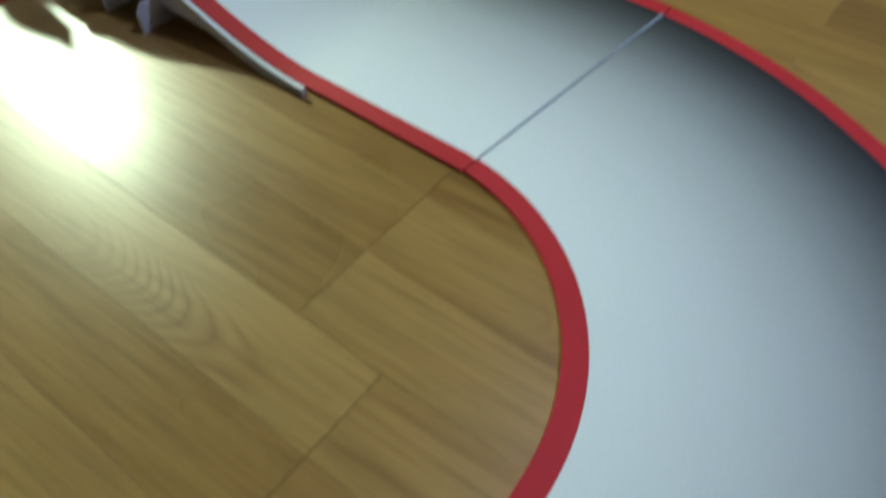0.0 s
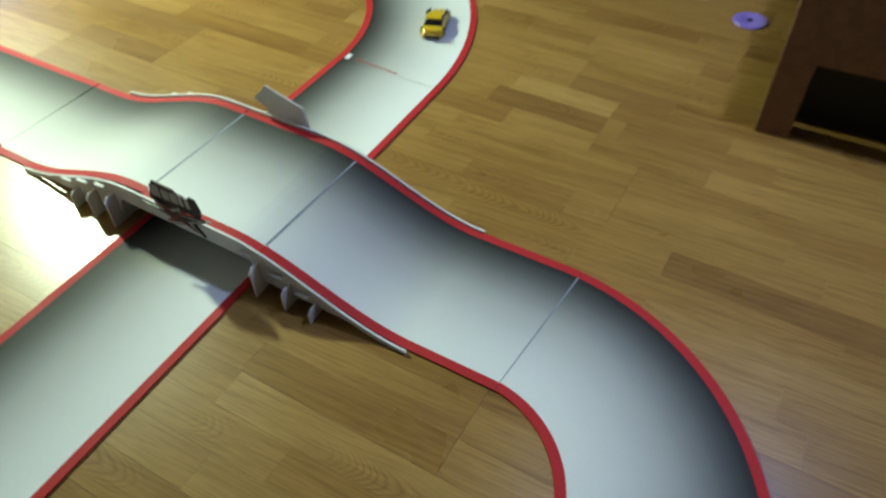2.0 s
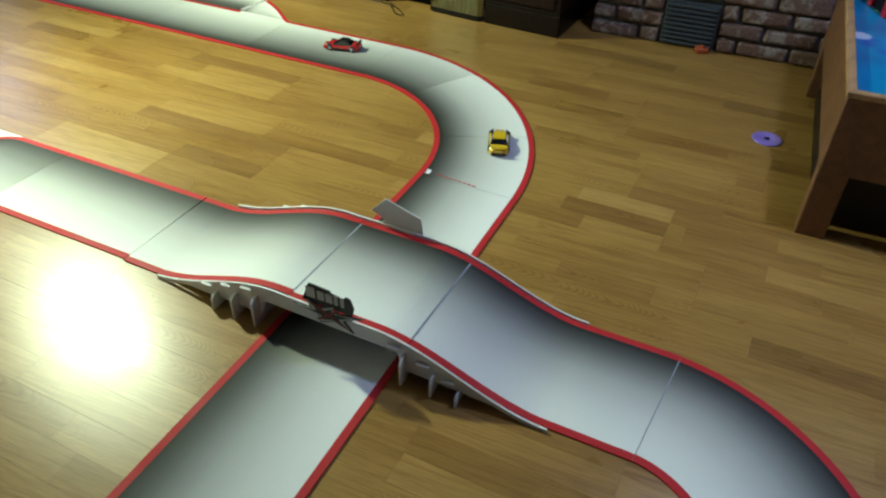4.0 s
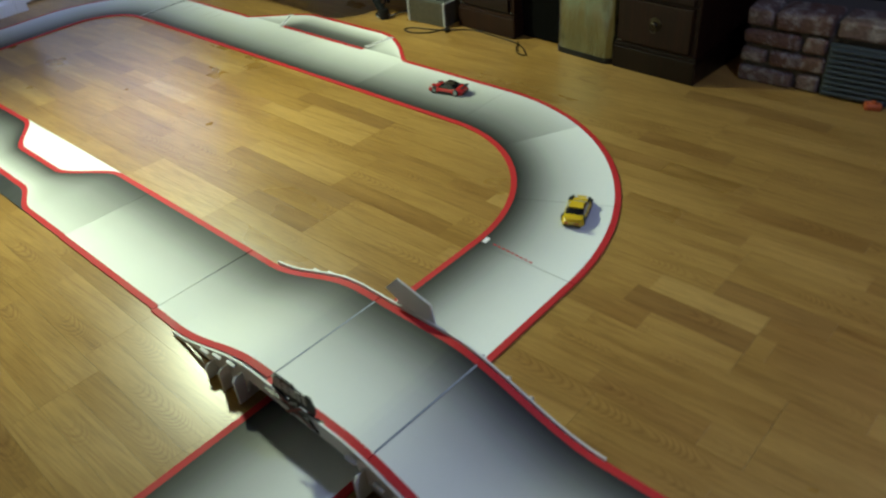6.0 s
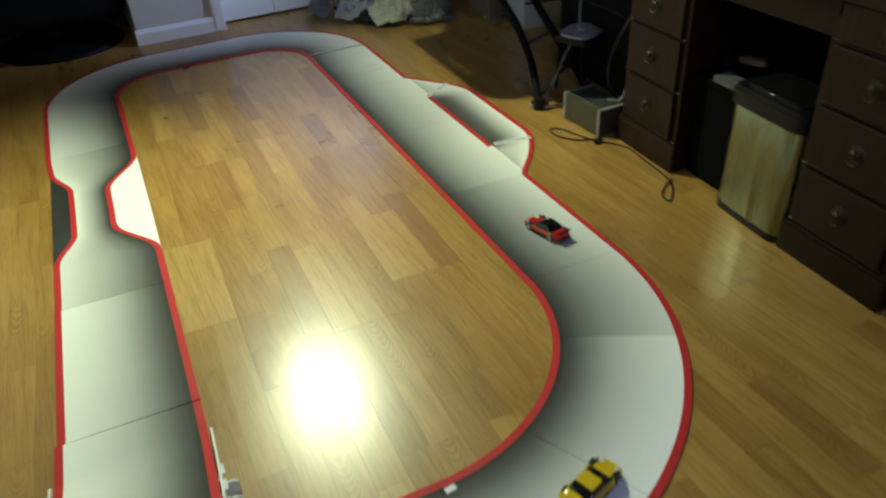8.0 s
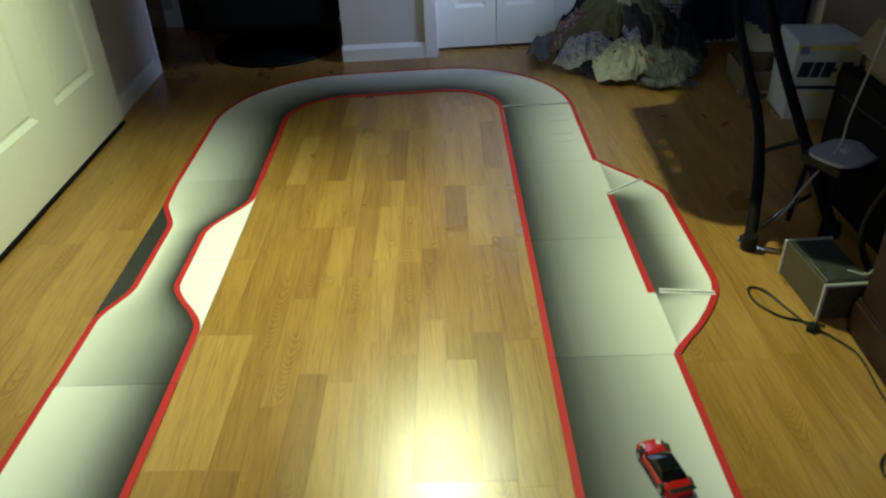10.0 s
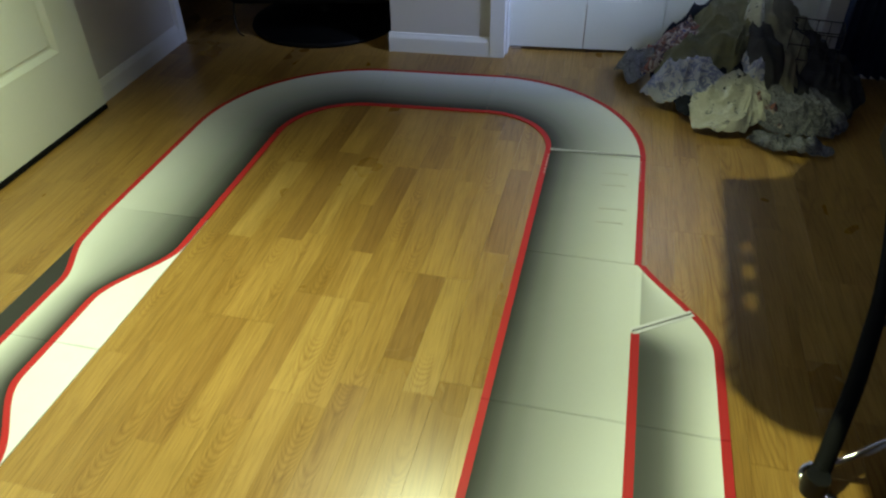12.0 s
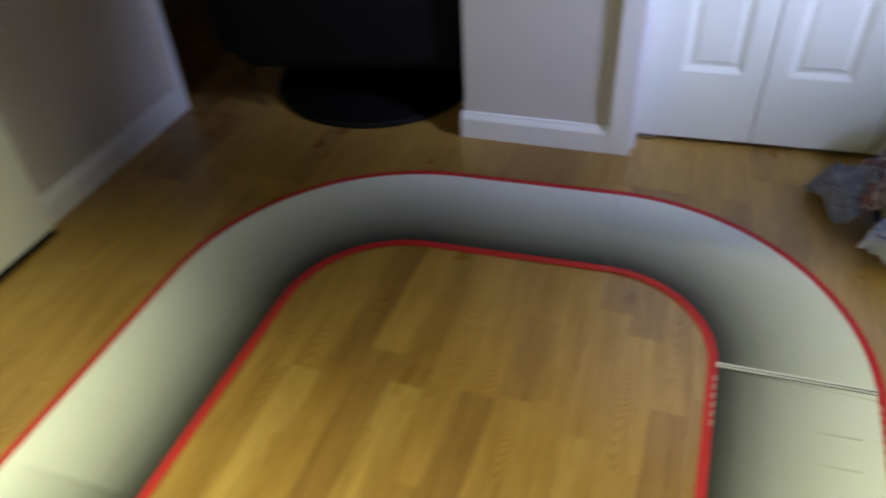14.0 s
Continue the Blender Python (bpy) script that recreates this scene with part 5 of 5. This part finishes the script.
part("pages", new_box((0.002, 0.002, 0.002), (0.130, 0.060, 0.014)), GREY_COVER, book)
for z in (0.0, 0.0142):
    part("cover", new_box((0.0, 0.0, z), (0.132, 0.062, z + 0.0018)), GREY_COVER, book)
packet = thing("packet", (2.6969, 1.5689, 0.3455), -70, "small pale pink packet lying on the storage box", "packet")
part("wrapper", new_box((-0.050, -0.016, 0.0), (0.050, 0.016, 0.022), 0.006, 2), worn("pale_pink_wrapper", (0.50, 0.34, 0.33), 0.5, vary=0.3, scale=40), packet)
part("crimped_end", new_box((0.0495, -0.014, 0.006), (0.060, 0.014, 0.012), 0.001, 1), WHITE_BOX, packet)


def cord(label, points, radius=0.0028, mat=None, per=8):
    ob = part("cable", tube(bmesh.new(), smoothed(points, per), radius, 8), mat or BLACK, None, "", 60)
    return tagged(ob, label, "cable")


cord("grey cord hanging past the tray to the floor", [(2.42, 2.37, 0.02), (2.50, 2.38, 0.07), (2.56, 2.40, 0.15), (2.645, 2.42, 0.262), (2.66, 2.43, 0.36), (2.685, 2.42, 0.60), (2.70, 2.42, 0.90)], 0.0028, GREY_CORD)
cord("black cable looped on the floor by the case", [(2.43, 1.94, 0.004), (2.385, 1.965, 0.004), (2.335, 1.995, 0.004), (2.300, 2.06, 0.004), (2.310, 2.12, 0.004), (2.345, 2.10, 0.006), (2.370, 2.02, 0.004), (2.395, 1.94, 0.004), (2.425, 1.905, 0.004)])
cord("thin black cable trailing along the desk's foot", [(2.425, 1.905, 0.004), (2.455, 1.83, 0.004), (2.440, 1.72, 0.004), (2.425, 1.62, 0.004), (2.405, 1.55, 0.004), (2.350, 1.485, 0.004), (2.320, 1.465, 0.004), (2.325, 1.505, 0.005), (2.375, 1.545, 0.006), (2.43, 1.575, 0.004)], 0.0024)
cord("black strap hanging in a loop from the suitcase", [(2.68, 2.10, 0.42), (2.655, 2.13, 0.34), (2.62, 2.16, 0.22), (2.60, 2.14, 0.12), (2.62, 2.08, 0.05), (2.66, 2.05, 0.02)], 0.009)
cord("pale grey cable hanging beside the desk", [(2.50, 2.02, 0.114), (2.545, 1.99, 0.13), (2.556, 1.972, 0.30), (2.558, 1.965, 0.52), (2.56, 1.965, 0.74)], 0.0035, GREY_CORD)
plug = thing("plug", (2.395, 1.935, 0.0), 40, "black cable plug lying on the floor", "plug")
part("body", new_box((-0.018, -0.010, 0.0), (0.018, 0.010, 0.014), 0.004, 2), BLACK, plug)
part("pin", new_box((0.018, -0.004, 0.004), (0.028, 0.004, 0.009), 0.001, 1), CHROME, plug)
hold = thing("shallow_box", (2.835, 3.475, 0.0), -8, "open shallow cardboard box holding magazines", "box")
for name, lo, hi in (("bottom", (0.0, 0.0, 0.0), (0.26, 0.30, 0.004)), ("side", (0.0, 0.0, 0.0042), (0.004, 0.30, 0.11)), ("side", (0.256, 0.0, 0.0042), (0.26, 0.30, 0.11)), ("end", (0.0042, 0.0, 0.0042), (0.2558, 0.004, 0.11)), ("end", (0.0042, 0.296, 0.0042), (0.2558, 0.30, 0.11))):
    part(name, new_box(lo, hi), KRAFT, hold)
PAPERS = (((0.45, 0.44, 0.42), "white"), ((0.42, 0.20, 0.10), "orange"), ((0.12, 0.20, 0.42), "blue"), ((0.38, 0.36, 0.33), "pale grey"))
for k, (col, word) in enumerate(PAPERS):
    mag = thing("magazine", (2.955 + 0.012 * k, 3.62 - 0.015 * k, 0.0055 + 0.008 * k), 6 * k - 14, word + " paper magazine lying in an open shallow box", "magazine", "magazines in the shallow box")
    part("pages", new_box((-0.09, -0.12, 0.0), (0.09, 0.12, 0.005)), WHITE_BOX, mag)
    part("cover", new_box((-0.091, -0.121, 0.0052), (0.091, 0.121, 0.0066)), worn(word.replace(" ", "_") + "_cover", col, 0.35, vary=0.3, scale=30), mag, word + " printed cover")

# ---- the two toy cars ----
TYRE = worn("black_rubber", (0.012, 0.012, 0.012), 0.75)
GLASS = worn("dark_car_glass", (0.006, 0.007, 0.009), 0.08, coat=0.6)
LENS = worn("pale_lens", (0.65, 0.66, 0.62), 0.15)


def toy_car(name, label, paint, at, turn, roof_black):
    """A toy sports car, 0.15 long; x points ahead."""
    ob = thing(name, at, turn, label, "toy car", "toy cars on the track")
    half, n = 0.073, 26
    bm, rows = bmesh.new(), []
    for k in range(n + 1):
        s = k / n
        x = -half + 2 * half * s
        end = min(1.0, 4.2 * min(s, 1 - s) + 0.45)
        w = 0.0340 * (1.0 - 0.30 * abs(2 * s - 1) ** 6) * (1.0 - 0.06 * math.exp(-((s - 0.5) / 0.16) ** 2))
        top = 0.0245 + 0.0025 * math.exp(-((s - 0.20) / 0.10) ** 2) + 0.0022 * math.exp(-((s - 0.79) / 0.09) ** 2) - 0.0085 * step(0.68, 1.0, s) - 0.004 * (1 - step(0.0, 0.10, s))
        low = 0.0055
        row = []
        for a in range(13):
            t = math.pi * a / 12
            y = w * math.copysign(abs(math.cos(t)) ** 0.42, math.cos(t)) * (0.90 + 0.10 * end)
            z = low + (top - low) * abs(math.sin(t)) ** 0.55
            row.append(bm.verts.new((x, y, z)))
        rows.append(row)
    for a, b in zip(rows, rows[1:]):
        for j in range(12):
            bm.faces.new((a[j], a[j + 1], b[j + 1], b[j]))
        bm.faces.new((a[12], a[0], b[0], b[12]))
    bm.faces.new(rows[0])
    bm.faces.new(rows[-1][::-1])
    body = part("body", bm, paint, ob, "", 50)
    # the cabin: dark glass all round under a painted or dark roof
    cabin, rings = bmesh.new(), []
    for z, x0, x1, w in ((0.0225, -0.050, 0.036, 0.0275), (0.0300, -0.040, 0.022, 0.0245), (0.0365, -0.026, 0.006, 0.0205)):
        rings.append([cabin.verts.new((x, y, z)) for x, y in ((x1, -w * 0.72), (x1 - 0.006, -w), (x0 + 0.006, -w), (x0, -w * 0.75), (x0, w * 0.75), (x0 + 0.006, w), (x1 - 0.006, w), (x1, w * 0.72))])
    for a, b in zip(rings, rings[1:]):
        for j in range(8):
            cabin.faces.new((a[j], a[(j + 1) % 8], b[(j + 1) % 8], b[j]))
    cabin.faces.new(rings[0][::-1])
    cabin.faces.new(rings[-1])
    part("window_glass", cabin, GLASS, ob, "dark glossy cabin glass", 30)
    part("roof", new_box((-0.027, -0.0200, 0.0362), (0.007, 0.0200, 0.0388), 0.0012, 2), GLASS if roof_black else paint, ob)
    part("spoiler", box(new_box((-0.074, -0.027, 0.0295), (-0.063, 0.027, 0.0315), 0.0009, 2), (-0.071, -0.020, 0.022), (-0.066, -0.017, 0.030)), BLACK if roof_black else paint, ob)
    part("bumper", new_box((0.062, -0.023, 0.0045), (0.0745, 0.023, 0.0105), 0.002, 2), BLACK, ob)
    part("bumper", new_box((-0.0745, -0.024, 0.0045), (-0.062, 0.024, 0.0115), 0.002, 2), BLACK, ob)
    for y in (-1, 1):
        part("sill", new_box((-0.032, y * 0.0325 - 0.0015, 0.0045), (0.030, y * 0.0325 + 0.0015, 0.0115), 0.001, 1), BLACK, ob)
        part("headlight", new_box((0.054, y * 0.018 - 0.005, 0.0165), (0.0665, y * 0.018 + 0.005, 0.0196), 0.001, 1), LENS, ob, "pale headlight")
        part("tail_light", new_box((-0.0745, y * 0.015 - 0.006, 0.0145), (-0.0705, y * 0.015 + 0.006, 0.0175), 0.001, 1), TOY_RED, ob, "red tail light")
        part("stripe", new_box((0.030, y * 0.0235 - 0.003, 0.0238), (0.058, y * 0.0235 + 0.003, 0.0250), 0.0004, 1), BLACK, ob, "black side stripe")
        for x in (-0.045, 0.045):
            m = Matrix.Translation((x, y * 0.0286, 0.0125)) @ Matrix.Rotation(radians(90), 4, "X")
            wheel = part("wheel", turned(bmesh.new(), [(0.0095, -0.0055), (0.0120, -0.0045), (0.0125, 0.0), (0.0120, 0.0045), (0.0095, 0.0055)], 20, m), TYRE, ob, "black rubber tyre", 40)
            part("rim", turned(bmesh.new(), [(0.0078, -0.0058), (0.0070, -0.0062), (0.0030, -0.0052), (0.0030, 0.0052), (0.0070, 0.0062), (0.0078, 0.0058)], 12, m), CHROME, wheel, "silver rim", 40)
    return ob


RED_PAINT = worn("red_car_paint", (0.46, 0.012, 0.014), 0.22, vary=0.06, coat=0.6, relief=0.0)
YELLOW_PAINT = worn("yellow_car_paint", (0.62, 0.42, 0.010), 0.25, vary=0.06, coat=0.5, relief=0.0)
toy_car("toy_car", "red toy sports car with a black roof on the track", RED_PAINT, (1.888, 1.520, TOP + 0.0003), 101, True)
toy_car("toy_car", "yellow toy sports car with black windows on the track", YELLOW_PAINT, (1.432, 0.693, TOP + 0.0003), 18, False)

# ---- marks on the track ----
tape = thing("tape_patch", (1.192, 0.832, TOP), 4, "small white tape patch on the track joint", "tape")
part("patch", new_box((-0.012, -0.007, 0.0), (0.012, 0.007, 0.0010), 0.0003, 1), WHITE_CARD, tape)
marks = thing("printed_marks", (0, 0, 0), 0, "thin red dashes printed along a track joint", "track marking")
for k in range(9):
    a = Vector((1.188, 0.805)).lerp(Vector((1.174, 0.668)), k / 9.0)
    stripe((a.x, a.y), (a.x - 0.0010, a.y - 0.0100), 0.0045, RED, "dash", marks, TOP + 0.0004)
PALE_INK = worn("worn_pale_ink", (0.52, 0.24, 0.23), 0.6, source="Position")
names = thing("border_lettering", (0, 0, 0), 0, "small pale bars of lettering printed on the red border", "track marking")
for k in range(6):
    for off in (-0.146, 0.146):
        x, y = back(3.49 - 0.022 * k)
        stripe((x + off, y), (x + off - 0.0006, y - 0.014), 0.005, PALE_INK, "bar", names, TOP + 0.0004)
grid = thing("grid_marks", (0, 0, 0), 0, "faint grey start grid brackets printed on the track", "track marking")
FAINT = worn("faint_grey_ink", (0.50, 0.48, 0.45), 0.6, source="Position")
for y in (3.33, 3.13, 3.40, 3.20):
    x = back(y)[0] + (0.03 if y in (3.33, 3.13) else 0.035)
    stripe((x, y), (x + 0.075, y + 0.001), 0.0025, FAINT, "bracket", grid, TOP + 0.0004)


# ---- floor boards ----
STRIP, EDGE, PLANK = 0.0715, 0.7275, 1.287
# planks of three strips; where one of each plank's end joints lies
JOINTS = {-3: 0.082, -1: 1.655, 0: 1.345, 1: 1.470, 2: 1.609, 3: 2.545, 4: 0.430, 5: 1.950}
# strips that stand out: (strip, from, to)
DARK = [(2, 1.345, 1.650), (3, 2.962, 3.450), (2, 3.393, 3.80), (9, 2.588, 2.896), (10, 1.609, 2.082), (7, 3.410, 3.630), (6, 2.950, 3.400),
        (11, 3.025, 3.465), (6, 0.183, 0.480), (8, 0.060, 0.322), (16, 0.554, 0.854), (4, 1.345, 1.941)]
BROWN = [(5, 1.020, 1.470), (6, -0.211, 0.139), (5, 0.404, 0.640), (2, 0.150, 0.397), (13, 0.100, 0.430), (14, 0.700, 0.950), (11, -0.200, 0.052),
         (7, 0.940, 1.139), (1, 0.900, 1.098), (8, 1.020, 1.180), (8, 2.140, 2.490), (7, -0.100, 0.183), (5, 2.350, 2.757), (3, 2.250, 2.640)]
PALE = [(6, 2.438, 2.757), (0, 1.655, 2.100), (1, 1.655, 2.098), (8, 0.850, 1.020), (4, 3.000, 3.378), (1, 2.942, 3.359), (7, 0.183, 0.450), (10, 2.500, 2.896)]


def floor_boards():
    tilt = Matrix.Rotation(radians(-3.0), 4, "Z")
    units = [mesh_of("floor_board", box(bmesh.new(), (-0.5, -0.5, -0.004), (0.5, 0.5, 0.0)), m) for m in (OAK, OAK_DARK, OAK_BROWN, OAK_PALE)]
    rng = random.Random(5)
    near, rest = [], []
    marked = {}
    for tone, rows in ((1, DARK), (2, BROWN), (3, PALE)):
        for k, a, b in rows:
            marked.setdefault(k, []).append((a, b, tone))
    for k in range(-44, 38):
        p = (k - 2) // 3
        first = JOINTS.setdefault(p, rng.random() * PLANK)
        joints = [first + PLANK * n for n in range(-6, 7)]
        cuts = set(joints)
        for a, b, tone in marked.get(k, ()):
            cuts |= {a, b}
        cuts = sorted(cuts)
        # a printed strip is 0.3 to 0.6 long
        ends = [cuts[0]]
        for a, b in zip(cuts, cuts[1:]):
            if b - a < 0.02:
                continue
            n = max(1, round((b - a) / 0.46)) if not any(abs(a - m[0]) < 0.01 for m in marked.get(k, ())) else 1
            shares = [rng.uniform(0.65, 1.35) for _ in range(n)]
            y = a
            for share in shares:
                y += (b - a) * share / sum(shares)
                ends.append(y)
        for a, b in zip(ends, ends[1:]):
            c = tilt @ Vector((EDGE + (k + 0.5) * STRIP, (a + b) / 2, 0))
            if not (-2.12 < c.x < 3.2 and -1.2 < c.y < 5.7):
                continue
            mid = (a + b) / 2
            tone = next((m[2] for m in marked.get(k, ()) if m[0] - 0.01 < mid < m[1] + 0.01), 0)
            # planks show a fine joint; strips within one are printed edge to edge
            wide = STRIP - (0.00045 if (k - 2) % 3 in (0, 2) else 0.00015)
            long = b - a - (0.0006 if any(abs(b - j) < 1e-6 or abs(a - j) < 1e-6 for j in joints) else 0.0002)
            (near if -0.05 < c.x < 2.40 and -0.15 < c.y < 3.75 and len(near) < 300 else rest).append((c, wide, long, tone))
    floor = bpy.data.objects["floor"]
    for c, wide, long, tone in near:
        ob = new("floor_board", units[tone])
        ob.matrix_world = Matrix.Translation(c) @ tilt @ Matrix.Diagonal((wide, long, 1, 1))
        ob.parent = floor
    verts, faces = [], []
    for c, wide, long, tone in rest:
        n = len(verts)
        for sx, sy in ((-1, -1), (1, -1), (1, 1), (-1, 1)):
            p = c + tilt @ Vector((sx * wide / 2, sy * long / 2, 0))
            verts += [(p.x, p.y, -0.004), (p.x, p.y, 0.0)]
        faces += [(n + 1, n + 3, n + 5, n + 7)]
        faces += [(n + 2 * k, n + (2 * k + 2) % 8, n + (2 * k + 3) % 8, n + 2 * k + 1) for k in range(4)]
    me = bpy.data.meshes.new("floor_boards")
    me.from_pydata(verts, [], faces)
    me.materials.append(OAK_REST)
    ob = new("floor_boards", me)
    ob.parent = floor
    tagged(ob, "honey oak laminate boards with varied tones", "", "", "stuff")


floor_boards()
